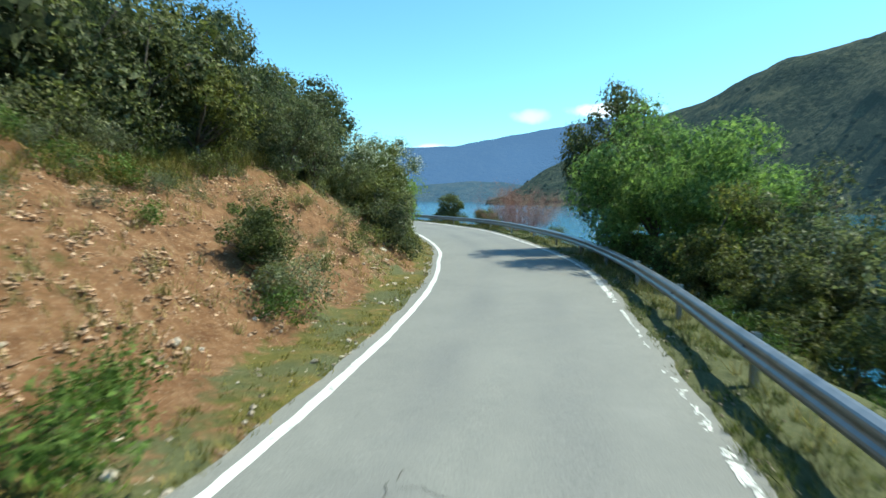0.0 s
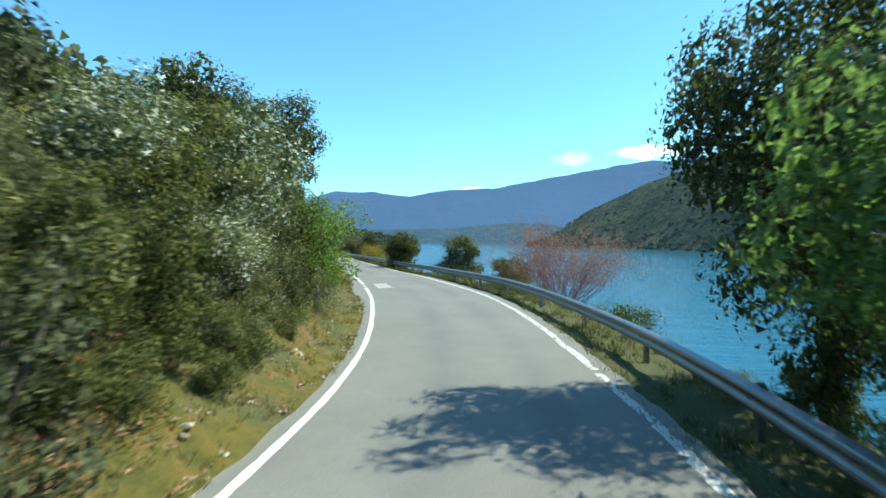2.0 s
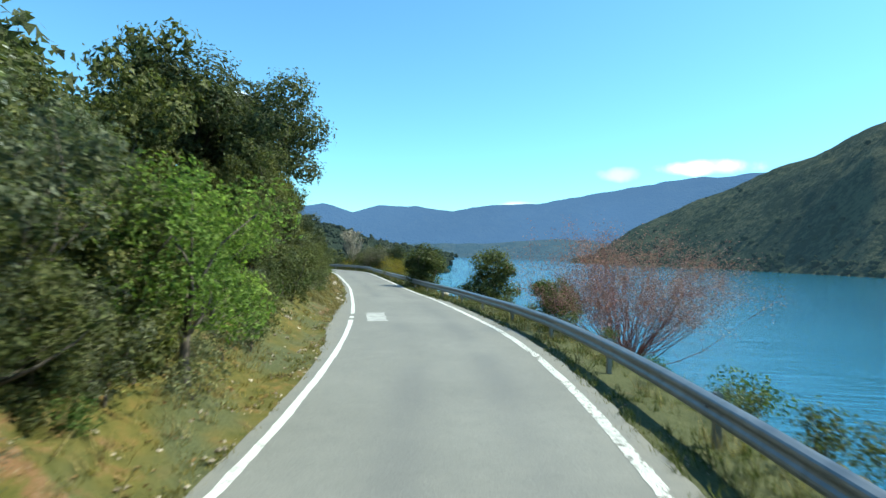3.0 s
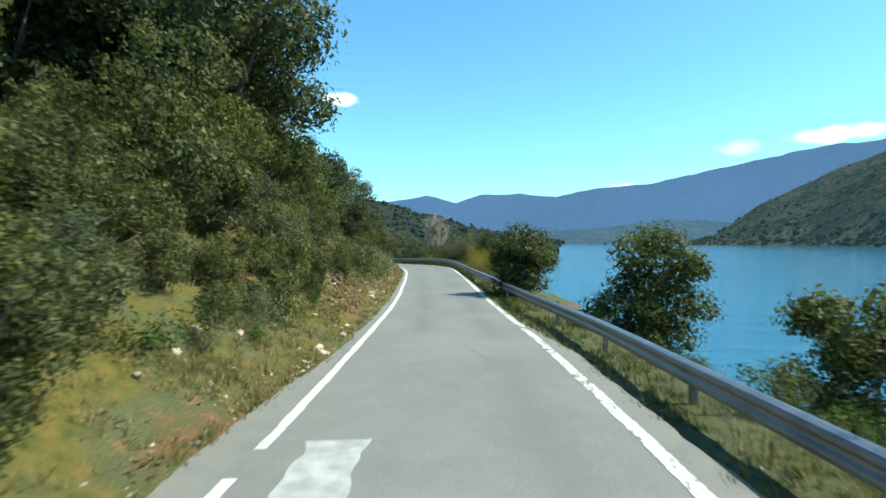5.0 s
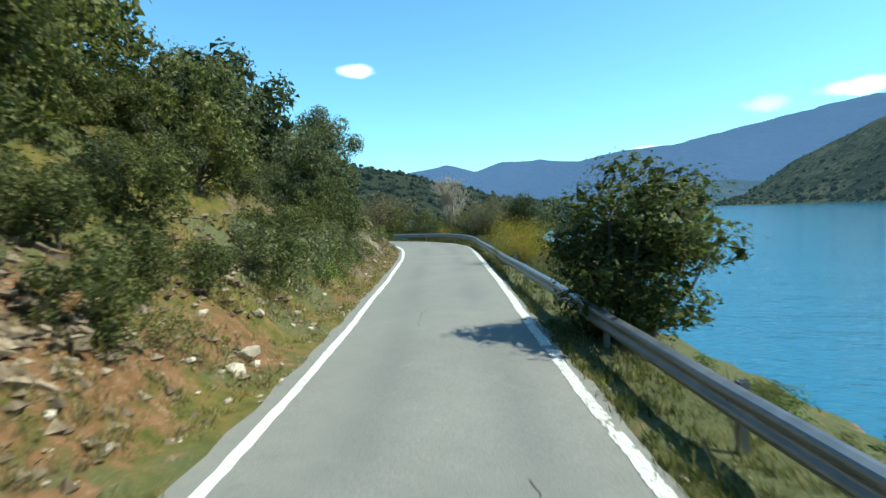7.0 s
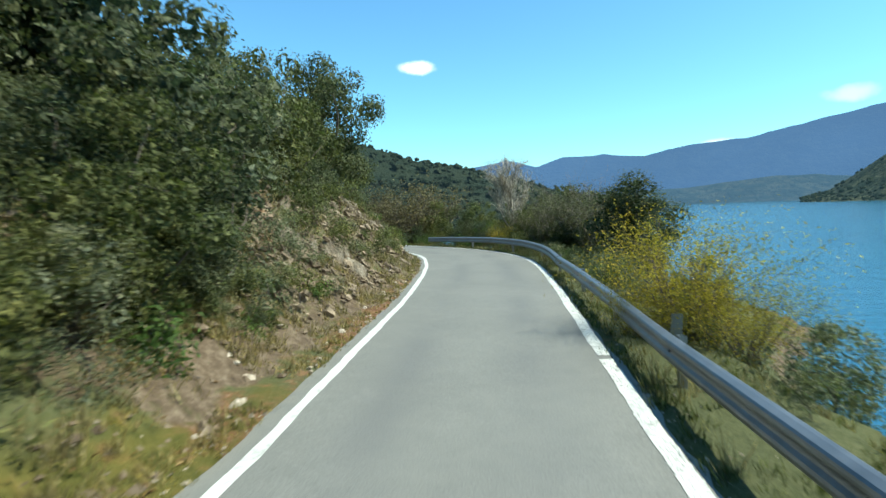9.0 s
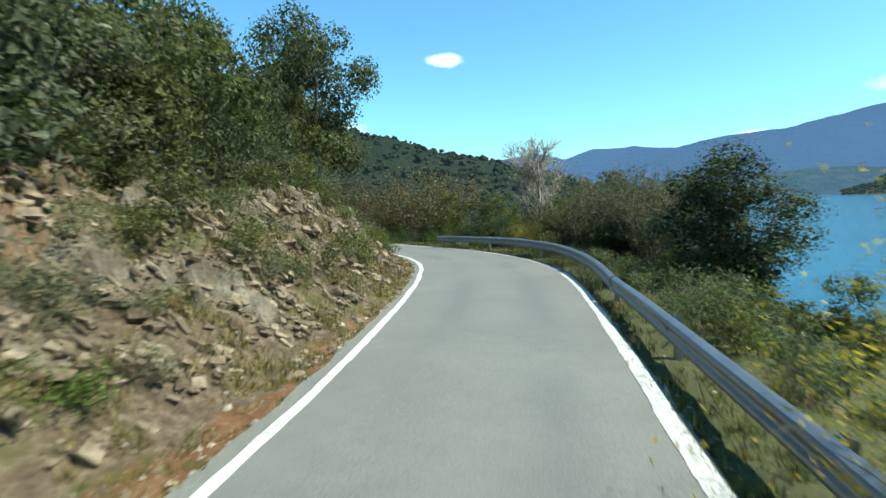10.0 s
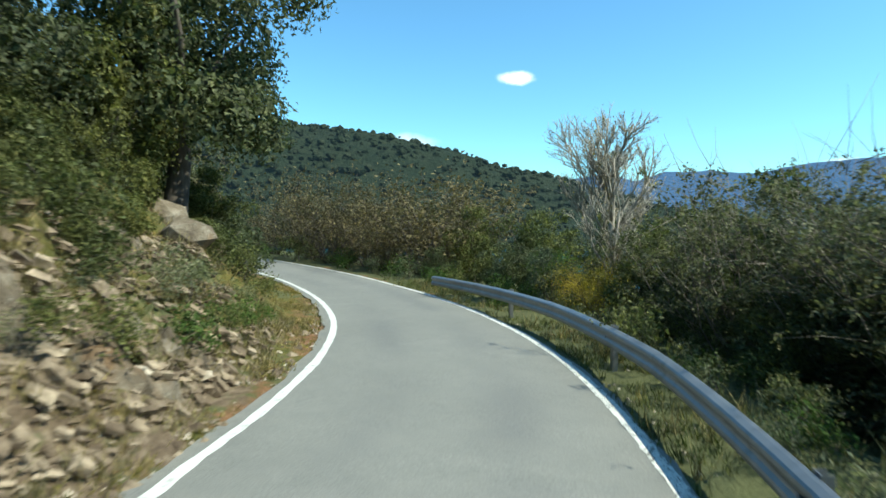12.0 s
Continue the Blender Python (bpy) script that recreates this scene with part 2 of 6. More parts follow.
def mat_far_slope(name, scrub, grass, size, blue=0.0, haze_tint=(0.16, 0.30, 0.52)):
    """Scrub-dotted slope; blue: share of blue haze painted over it as emission (strong only on the far backdrop)."""
    k = Mat(name)
    spots = k.step(k.op("ADD", k.noise(size, 5, 0.7), k.op("MULTIPLY", k.noise(size * 0.12, 3), 0.6)), 0.72, 0.86)
    col = k.mix(spots, grass, scrub)
    col = k.mix(k.op("MULTIPLY", k.step(k.noise(size * 2.7, 3, 0.7), 0.45, 0.7), 0.5), col, scrub)
    k.bump(k.noise(size, 5, 0.7), 0.8, 1.2 / size)
    k.out(col, 0.95, spec=0.05)
    # haze painted in: a bluish emission mixed over the slope's own colour
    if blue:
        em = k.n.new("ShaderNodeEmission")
        shade = k.ramp(k.noise(size * 0.08, 4), [(0.3, tuple(0.9 * c for c in haze_tint)), (0.7, tuple(1.08 * c for c in haze_tint))])
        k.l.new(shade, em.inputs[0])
        em.inputs[1].default_value = HAZE_GLOW
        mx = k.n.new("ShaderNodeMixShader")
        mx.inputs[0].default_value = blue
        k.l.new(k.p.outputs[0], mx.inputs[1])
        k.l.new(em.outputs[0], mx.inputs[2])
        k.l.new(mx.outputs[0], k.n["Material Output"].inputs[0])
    return k.m


ASPHALT, PAINT, CEMENT, GROUND = mat_asphalt(), mat_paint("road_paint", 0.50, 0.35), mat_patch(), mat_ground()
TAR = mat_stone("dark_crack", (0.065, 0.065, 0.062), (0.115, 0.115, 0.108))
STEEL, WATER = mat_steel(), mat_water()
STONE = mat_stone("pale_limestone", (0.24, 0.205, 0.16), (0.52, 0.47, 0.39))
ROCK = mat_stone("grey_brown_schist", (0.082, 0.062, 0.042), (0.315, 0.26, 0.19))
BARK = mat_bark("grey_bark", (0.05, 0.042, 0.035), (0.16, 0.135, 0.11))
PALE_BARK = mat_bark("pale_bark", (0.24, 0.21, 0.165), (0.44, 0.40, 0.325))
LITTER = mat_leaf("fallen_leaves", (0.10, 0.055, 0.025), (0.21, 0.13, 0.06), (0.36, 0.26, 0.14), 0.1, 0.8)
RED_BARK = mat_bark("reddish_twigs", (0.16, 0.06, 0.05), (0.30, 0.13, 0.10))
OAK_LEAF = mat_leaf("holm_oak_leaves", (0.040, 0.049, 0.027), (0.074, 0.088, 0.047), (0.127, 0.145, 0.084), 0.34)
DUSTY_LEAF = mat_leaf("dusty_oak_leaves", (0.058, 0.069, 0.040), (0.108, 0.124, 0.072), (0.185, 0.20, 0.128), 0.36)
OLIVE_LEAF = mat_leaf("olive_green_leaves", (0.053, 0.060, 0.022), (0.106, 0.117, 0.045), (0.178, 0.188, 0.080), 0.37)
GREY_LEAF = mat_leaf("grey_green_leaves", (0.086, 0.096, 0.058), (0.152, 0.163, 0.100), (0.24, 0.25, 0.168), 0.38)
FRESH_LEAF = mat_leaf("fresh_spring_leaves", (0.085, 0.138, 0.048), (0.150, 0.226, 0.088), (0.225, 0.312, 0.145), 0.5)
LIGHT_LEAF = mat_leaf("light_green_leaves", (0.085, 0.130, 0.032), (0.150, 0.220, 0.058), (0.225, 0.305, 0.100), 0.5)
GREEN_LEAF = mat_leaf("mid_green_leaves", (0.036, 0.064, 0.014), (0.070, 0.118, 0.028), (0.115, 0.175, 0.048), 0.3)
YELLOW_LEAF = mat_leaf("yellow_willow_leaves", (0.19, 0.145, 0.016), (0.33, 0.255, 0.036), (0.46, 0.37, 0.08), 0.45)
RED_LEAF = mat_leaf("red_bud_leaves", (0.19, 0.085, 0.10), (0.28, 0.145, 0.16), (0.36, 0.225, 0.235), 0.3)
BROWN_LEAF = mat_leaf("brown_twig_leaves", (0.085, 0.070, 0.036), (0.135, 0.110, 0.060), (0.19, 0.16, 0.09), 0.25)
SCRUB_LEAF = mat_leaf("brownish_scrub_leaves", (0.060, 0.064, 0.040), (0.110, 0.114, 0.074), (0.18, 0.18, 0.122), 0.36)
TWIG_BARK = mat_bark("grey_brown_twigs", (0.12, 0.10, 0.08), (0.26, 0.22, 0.18))
WHITE_LEAF = mat_leaf("white_flowered_leaves", (0.07, 0.088, 0.044), (0.125, 0.148, 0.076), (0.20, 0.225, 0.13), 0.36, flower=(0.72, 0.72, 0.64))
DRY_GRASS = mat_leaf("dry_grass_blades", (0.13, 0.105, 0.045), (0.22, 0.18, 0.085), (0.34, 0.29, 0.16), 0.3, 0.7)
VERGE_GRASS = mat_leaf("verge_grass_blades", (0.045, 0.060, 0.018), (0.095, 0.112, 0.036), (0.20, 0.195, 0.085), 0.3, 0.7)
GRASS = mat_leaf("grass_blades", (0.078, 0.074, 0.018), (0.155, 0.138, 0.036), (0.31, 0.26, 0.105), 0.3, 0.7)


# ---- plan ----
ROAD_START = (-2.294, -10.112)
ROAD_HEADING = [-10.9, -10.7, -10.4, -10.1, -9.6, -7.9, -3.8, 0.7, 5.6, 10.3, 14.3, 17.2, 18.7, 19.4, 20.1, 21.2, 21.9, 21.8, 21.2, 21.1, 23.1, 29.2, 39.4, 51.0, 60.1, 66.0, 70.0, 73.1, 75.9, 78.8, 81.6]  # degrees, every 5 m from station -10
# skylines: bearing to the left and elevation, in degrees
FAR_RANGE = (70, -70, [(-70, 8), (-40, 8.3), (-22, 8.2), (-15.5, 7.8), (-13, 7.5), (-10, 7.1), (-5, 6.1), (-1, 5.4), (3.5, 5.0), (7.5, 4.4), (11, 4.7), (15, 4.6), (17.5, 3.9), (20.5, 4.7), (23, 4.2), (27, 3.6), (70, 3.0)])
FAR_SHORE = (40, -60, [(-60, 3.0), (-30, 2.0), (-12, 1.4), (-3, 2.0), (4, 1.3), (12, 1.0), (40, 0.8)])
LAKE_HILL = (-5, -110, [(-110, 20), (-60, 18), (-38, 13.3), (-32, 12.3), (-25, 9.1), (-19, 6.9), (-13, 4.4), (-10.5, 3.1), (-6.8, 0.5), (-5, 0.0)])
LAKE_HILL_NEAR = ((-110, -60, -30, -14, -5), (350, 420, 620, 900, 1000))
AHEAD_HILL = (110, 6, [(6, 0.0), (15, 1.5), (23, 3.5), (30, 5.1), (38.7, 7.4), (45, 8.2), (52, 8.6), (60, 9.5), (80, 12), (110, 12)])

# ---- plan of the road ----
ST = np.arange(-60.0, 200.01, 0.5)  # stations along the centre line
RH = np.radians(np.interp(ST, np.arange(len(ROAD_HEADING)) * 5.0 - 10.0, ROAD_HEADING))
_x = np.concatenate([[0], np.cumsum(-np.sin(RH[:-1]) * 0.5)])
_y = np.concatenate([[0], np.cumsum(np.cos(RH[:-1]) * 0.5)])
_i = int(np.argmin(abs(ST + 10.0)))
RX, RY = _x - _x[_i] + ROAD_START[0], _y - _y[_i] + ROAD_START[1]
# stations are counted by the marks along the way
ST = np.interp(ST, [-60, 0.36, 13.09, 25.49, 41.45, 52.64, 63.43, 74.37, 84.76, 91.21, 200], [-60, 0.52, 13.1, 24.9, 40.26, 51.32, 61.92, 72.59, 82.76, 89.08, 195.7])


EVERY_FOUR = np.arange(2.0, 116.0, 4.0)
LINE_LEFT = [2.01, 1.96, 2.03, 2.20, 2.45, 2.68, 2.62, 2.62, 2.63, 2.56, 2.44, 2.32, 2.22, 2.14, 2.04, 1.94, 1.87, 1.84, 1.75, 1.78, 1.82, 1.99, 2.13, 2.16, 1.96, 1.81, 1.74, 1.68, 1.64]
LINE_RIGHT = [2.26, 2.28, 2.26, 2.30, 2.38, 2.29, 2.11, 2.08, 2.16, 2.23, 2.20, 2.10, 2.02, 1.95, 1.83, 1.77, 1.81, 1.93, 2.01, 2.04, 2.04, 2.05, 2.12, 2.29, 2.22, 2.01, 1.89, 1.88, 1.91]
EVERY_TEN = np.arange(0.0, 121.0, 10.0)
RISE = [-0.11, -0.13, -0.10, -0.07, 0.08, 0.11, 0.06, 0.06, 0.08, 0.07, -0.04, -0.13, -0.13]
CROSS_FALL = [0.008, 0.027, 0.044, 0.049, 0.036, 0.015, 0.004, 0.001, 0.003, 0.002, 0.001, -0.007, -0.010]


def half_l(s):
    """Centre line to the middle of the edge line on the hill side."""
    return np.interp(s, EVERY_FOUR, LINE_LEFT)


def half_r(s):
    """Centre line to the middle of the edge line on the lake side."""
    return np.interp(s, EVERY_FOUR, LINE_RIGHT)


def brink_l(s):
    """Width of asphalt past the line, hill side."""
    return np.interp(s, [0, 10, 38, 43, 48.5, 52, 80, 100], [0.27, 0.3, 0.32, 0.72, 0.66, 0.34, 0.28, 0.26])


def brink_r(s):
    """Width of asphalt past the line, lake side."""
    return np.interp(s, [0, 12, 20, 30, 45, 52, 56, 70, 78, 95], [0.14, 0.2, 0.28, 0.38, 0.5, 0.48, 0.2, 0.22, 0.18, 0.16])


def lift(s, d):
    """Rise and cross fall of the carriageway, carried on into the verges."""
    return np.interp(s, EVERY_TEN, RISE) + np.interp(s, EVERY_TEN, CROSS_FALL) * np.clip(d, -4.0, 4.0)


def at(s, d, z=0.0):
    """The place at station s, d metres to the right of the centre line."""
    h = float(np.interp(s, ST, RH))
    return Vector((float(np.interp(s, ST, RX)) + d * math.cos(h), float(np.interp(s, ST, RY)) + d * math.sin(h), z + float(lift(s, d))))


def heading(s):
    return math.degrees(float(np.interp(s, ST, RH)))


def stations(x, y):
    """Station and offset of many places."""
    s, d = np.empty(len(x)), np.empty(len(x))
    for a in range(0, len(x), 4000):
        b = slice(a, a + 4000)
        dd = (x[b, None] - RX[None, :]) ** 2 + (y[b, None] - RY[None, :]) ** 2
        i = dd.argmin(1)
        s[b] = ST[i]
        side = (x[b] - RX[i]) * np.cos(RH[i]) + (y[b] - RY[i]) * np.sin(RH[i])
        d[b] = np.sign(side) * np.sqrt(dd[np.arange(len(i)), i])
    return s, d


def wobble(x, y, size, seed):
    """Smooth noise, about -1 to 1, from turned sines: quick for many places."""
    rng = np.random.default_rng(seed)
    v = np.zeros(len(x))
    for o in range(5):
        for _ in range(3):
            a, p = rng.uniform(0, 6.283, 2)
            f = 6.283 / size * 1.75**o * rng.uniform(0.8, 1.25)
            v += np.sin((x * math.cos(a) + y * math.sin(a)) * f + p) * 0.62**o
    return v / 3.2


LAKE = -4.5


def height(x, y, rough=True):
    """Height of the ground."""
    x, y = np.asarray(x, float), np.asarray(y, float)
    s, d = stations(x, y)
    n1, n2, n3 = wobble(x, y, 9, 1), wobble(x, y, 2.6, 2), wobble(x, y, 0.9, 3)
    # hill side
    e = -d - np.interp(s, *FOOT) - 0.25 * n2
    steep = np.interp(s, *STEEP)
    top = np.interp(s, *BANK) * (1 + 0.15 * n1)
    bank = np.clip(e, 0, None) * steep
    over = np.clip(bank - top, 0, None)
    left = np.minimum(bank, top) + over * np.interp(s, *UPPER) / steep
    left = 70 * np.tanh(left / 70)
    amp = np.clip(e / 1.2, 0, 1)
    left = left + amp * (0.28 * n2 + 0.16 * n3) * np.interp(s, *ROUGH) + 0.6 * n1 * np.clip(e / 8, 0, 1)
    left = left + 0.035 * n3 * np.clip((-d - half_l(s) - brink_l(s)) / 0.5, 0, 1)
    # lake side
    f = d - half_r(s) - brink_r(s)
    flat = np.interp(s, *SHELF)
    drop = np.clip(f - flat, 0, None)
    right = -0.10 * np.clip(f / 1.2, 0, 1) - np.minimum(drop * np.interp(s, *FALL), 7.0) + (0.05 * n2 + 0.03 * n3) * np.clip(f / 0.5, 0, 1)
    right = right + 0.25 * n2 * np.clip(drop / 2, 0, 1)
    z = np.where(d < 0, left, right)
    brink = np.where(d < 0, half_l(s) + brink_l(s), half_r(s) + brink_r(s))
    z = z - 0.16 * np.clip(1 - (np.abs(d) - brink + 0.2) / 0.26, 0, 1) + lift(s, d)
    return z, s, d


# foot of the bank, its steepness and height, and the slope above it, by station
FOOT = ([-60, 0, 8, 16, 22, 30, 40, 46, 52, 58, 66, 74, 84, 92, 100, 200], [3.6, 3.6, 3.8, 3.9, 3.4, 3.3, 3.8, 3.6, 3.1, 2.9, 2.9, 2.85, 2.75, 2.65, 2.8, 3.2])
STEEP = ([-60, 12, 24, 34, 46, 60, 72, 80, 92, 100, 200], [0.62, 0.62, 0.75, 0.6, 0.65, 0.9, 0.95, 0.9, 0.95, 0.8, 0.6])
BANK = ([-60, 0, 14, 24, 34, 46, 56, 64, 72, 80, 92, 100, 200], [3.4, 3.4, 3.2, 1.6, 1.5, 1.6, 2.6, 2.2, 2.1, 1.9, 2.0, 2.0, 1.5])
UPPER = ([-60, 20, 40, 70, 84, 130, 200], [0.42, 0.42, 0.5, 0.5, 0.34, 0.3, 0.25])
ROUGH = ([-60, 40, 56, 66, 76, 95, 105, 200], [0.6, 0.6, 1.0, 1.0, 1.9, 1.9, 1.0, 0.8])
SHELF = ([-60, 30, 40, 60, 90, 110, 200], [1.8, 1.7, 1.7, 1.6, 1.7, 2.5, 4.0])
FALL = ([-60, 70, 79, 87, 95, 115, 200], [0.55, 0.55, 0.72, 0.72, 0.34, 0.12, 0.1])


def mesh(name, verts, faces, material, smooth_shade=True):
    me = bpy.data.meshes.new(name)
    me.from_pydata(verts, [], faces)
    if smooth_shade:
        me.polygons.foreach_set("use_smooth", np.ones(len(faces), bool))
    me.materials.append(material)
    me.update()
    return me


def grid_faces(nu, nv):
    """Faces of a grid whose rows run over nv points."""
    i = np.arange(nu - 1)[:, None] * nv + np.arange(nv - 1)[None, :]
    return np.stack([i, i + 1, i + nv + 1, i + nv], -1).reshape(-1, 4)


def attribute(me, name, values):
    me.attributes.new(name, "FLOAT", "POINT").data.foreach_set("value", np.asarray(values, np.float32))


# ---- the ground, one sheet to the horizon ----
far = 0.4 * np.cumsum(1.22 ** np.arange(1, 42))
far = far[far < 4700]
gx = np.concatenate([-40 - far[::-1], np.arange(-40, 14.1, 0.52), 14 + far])
gy = np.concatenate([-14 - far[::-1], np.arange(-14, 124.1, 0.52), 124 + far])
XX, YY = np.meshgrid(gx, gy, indexing="ij")
gz, gs, gd = height(XX.ravel(), YY.ravel())
away = np.hypot(XX.ravel() + 15, YY.ravel() - 55)
gz = np.where(away > 400, np.minimum(gz, -7.0), gz)
faces = grid_faces(len(gx), len(gy))
me = mesh("ground", np.stack([XX.ravel(), YY.ravel(), gz], 1), faces[:, ::-1].tolist(), GROUND)
wob = wobble(XX.ravel(), YY.ravel(), 6, 7)
soil = np.interp(gs, [-60, 0, 16, 22, 34, 42, 48, 56, 62, 68, 76, 90, 100, 200], [0.9, 0.9, 0.8, 0.5, 0.2, 0.12, 0.12, 0.42, 0.5, 0.3, 0.45, 0.45, 0.3, 0.1])
e_up = -gd - np.interp(gs, *FOOT)
soil = np.where(e_up > -0.1, soil, np.where(gs > 74, 0.5, 0.28)) + 0.25 * wob
soil = np.where(e_up * np.interp(gs, *STEEP) > np.interp(gs, *BANK) + 0.3, 0.05, soil)
soil = np.where(gd > 2.2, 0.15 + 0.2 * wob, soil)
rock = np.interp(gs, [-60, 52, 58, 62, 70, 76, 94, 102, 200], [0.0, 0.0, 0.3, 0.1, 0.2, 0.72, 0.68, 0.3, 0.0]) + 0.3 * wob
rock = np.where((e_up > np.where(gs > 74, -0.3, 0.4)) & (e_up < 4.5), rock, 0.0)
rock = np.where((gd > 6) & (gz < LAKE + 0.6), 0.8, rock)
attribute(me, "soil", soil)
attribute(me, "rock", rock)
attribute(me, "lakeside", gd > 2.2)
ground = tagged(new("ground", me), "hillside and verge of reddish earth, dry grass and stones", "ground", kind="structure")


# ---- the road ----
CROWN = 0.02  # fall of the road surface towards its edges


def ribbon(name, s, left, right, z, material, cross=2):
    rows = []
    for a, l, r in zip(s, left, right):
        for u in np.linspace(0, 1, cross):
            d = l + (r - l) * u
            rows.append(at(a, d, z - CROWN * (d / 2.3) ** 2))
    return mesh(name, rows, grid_faces(len(s), cross)[:, ::-1].tolist(), material)


rs = np.arange(-58, 180, 0.3)
rng = np.random.default_rng(4)
wl_, wr_ = wobble(rs, rs * 0, 2.0, 11), wobble(rs, rs * 0, 2.0, 12)
road_me = ribbon("road", rs, -half_l(rs) - brink_l(rs) + 0.05 * wl_, half_r(rs) + brink_r(rs) + 0.06 * wr_, 0.0, ASPHALT, 25)
dd = np.concatenate([np.linspace(-a, b, 25) for a, b in zip(half_l(rs) + brink_l(rs), half_r(rs) + brink_r(rs))])
past = np.concatenate([np.maximum(np.linspace(-a, b, 25) - c, -np.linspace(-a, b, 25) - e) for a, b, c, e in zip(half_l(rs) + brink_l(rs), half_r(rs) + brink_r(rs), half_r(rs), half_l(rs))])
attribute(road_me, "track", np.exp(-(((dd + 0.75) / 0.35) ** 2)) + np.exp(-(((dd - 0.95) / 0.35) ** 2)))
attribute(road_me, "edge", np.clip((past - 0.08) / 0.2, 0, 1))
road = tagged(new("road", road_me), "narrow grey asphalt road, worn and patched", "road", kind="structure")


# thin cracks in the asphalt
def crack(s0, d0, length, turn, seed):
    rng = np.random.default_rng(seed)
    n = 14
    u = np.linspace(0, length, n)
    off = np.cumsum(rng.normal(0, 0.035, n))
    v = []
    for a, o in zip(u, off):
        c = at(s0 + a * math.cos(turn) - o * math.sin(turn), d0 + a * math.sin(turn) + o * math.cos(turn))
        wdt = 0.0055 * rng.uniform(0.4, 1.5)
        h = float(np.interp(s0, ST, RH)) + turn
        side = Vector((math.cos(h), math.sin(h), 0)) * wdt
        for q in (c - side, c + side):
            q.z += 0.003
            v.append(q)
    ob = new("crack", mesh("crack", v, [(2 * i, 2 * i + 1, 2 * i + 3, 2 * i + 2) for i in range(n - 1)], TAR))
    ob.parent = road


for i, (a, b, l, t) in enumerate(((56.2, 0.75, 1.9, 0.1), (57.8, 0.95, 1.6, -0.15), (57.0, 0.6, 0.9, 1.2), (58.6, 0.7, 0.8, 1.4), (50.4, 0.55, 2.4, -0.12), (55.2, 1.2, 1.2, 0.5), (4.4, -0.75, 0.7, 0.4), (4.6, -0.6, 0.5, 1.2), (66.0, -0.4, 2.2, 0.1))):
    crack(a, b, l, t, 200 + i)


def edge_line(s0, s1, side, width, label, material, name="edge_line"):
    s = np.arange(s0, s1 + 0.01, 0.25)
    d = side * (half_l(s) if side < 0 else half_r(s))
    w = width / 2 + 0.012 * wobble(s, s * 0, 0.9, 21) + 0.01 * wobble(s, s * 0, 5, 22)
    w2 = width / 2 + 0.015 * wobble(s, s * 0, 0.8, 23)
    me = ribbon(name, s, d - w, d + w2, 0.005, material)
    return tagged(new(name, me), label, "road marking", "edge lines", "structure")


def flaked_line(s0, s1, width):
    """A worn line: small flakes of paint left on the asphalt, missing where it has come off."""
    rng = np.random.default_rng(int(s0) + 400)
    n = 5
    s = np.arange(max(s0, -12), min(s1, 125), 0.055)
    j = np.arange(n)
    S, J = [a.ravel() for a in np.meshgrid(s, j, indexing="ij")]
    near = 0.5 - np.abs((J + 0.5) / n - 0.5)
    left = wobble(S, J * 0.05, 0.5, 27) * 0.8 + wobble(S, J * 0, 2.6, 28) * 0.7 + rng.normal(0, 0.42, len(S)) + near * 1.3
    keep = left > np.interp(S, [0, 9, 14, 26, 34, 54, 64, 72], [0.5, 0.6, 0.05, -0.1, -0.55, -0.45, -0.7, -1.0])
    S, J = S[keep], J[keep]
    cell = width / n
    d = half_r(S) + (J / n - 0.5) * width + 0.015 * wobble(S, S * 0, 2.2, 29)
    h = np.interp(S, ST, RH)
    x0, y0 = np.interp(S, ST, RX), np.interp(S, ST, RY)
    corners = []
    for a, b in ((0, 0), (0, 1), (1, 1), (1, 0)):
        dd_ = d + b * cell * 1.05 + rng.normal(0, 0.007, len(S))
        al = a * 0.058 + rng.normal(0, 0.007, len(S))
        corners.append(np.stack([x0 + dd_ * np.cos(h) - al * np.sin(h), y0 + dd_ * np.sin(h) + al * np.cos(h), 0.006 - CROWN * (dd_ / 2.3) ** 2 + lift(S, dd_)], 1))
    v = np.stack(corners, 1).reshape(-1, 3)
    me = mesh("edge_line", v, np.arange(len(v)).reshape(-1, 4)[:, ::-1].tolist(), PAINT)
    return tagged(new("edge_line", me), "patchy white painted edge line beside the grass verge", "road marking", "edge lines", "structure")


# gaps where the paint has gone
for s0, s1 in LEFT_LINE:
    edge_line(s0, s1, -1, 0.148, "white painted edge line, worn, on asphalt", PAINT)
for s0, s1, w in RIGHT_LINE:
    flaked_line(s0, s1, w)

patch_me = ribbon("road_patch", np.arange(*PATCH, 0.2), *[b + 0.05 * wobble(np.arange(*PATCH, 0.2), np.arange(*PATCH, 0.2) * 0, 0.7, q) for b, q in ((PATCH_D[0], 31), (PATCH_D[1], 32))], 0.006, CEMENT, 6)
tagged(new("road_patch", patch_me), "pale cement patch on the asphalt road", "road patch", kind="structure")

# ---- the lake ----
me = mesh("lake", [(-3200, -4600, LAKE), (4600, -4600, LAKE), (4600, 4600, LAKE), (-3200, 4600, LAKE)], [(0, 1, 2, 3)], WATER)
tagged(new("lake", me), "blue lake with small wind ripples", "water", kind="structure")


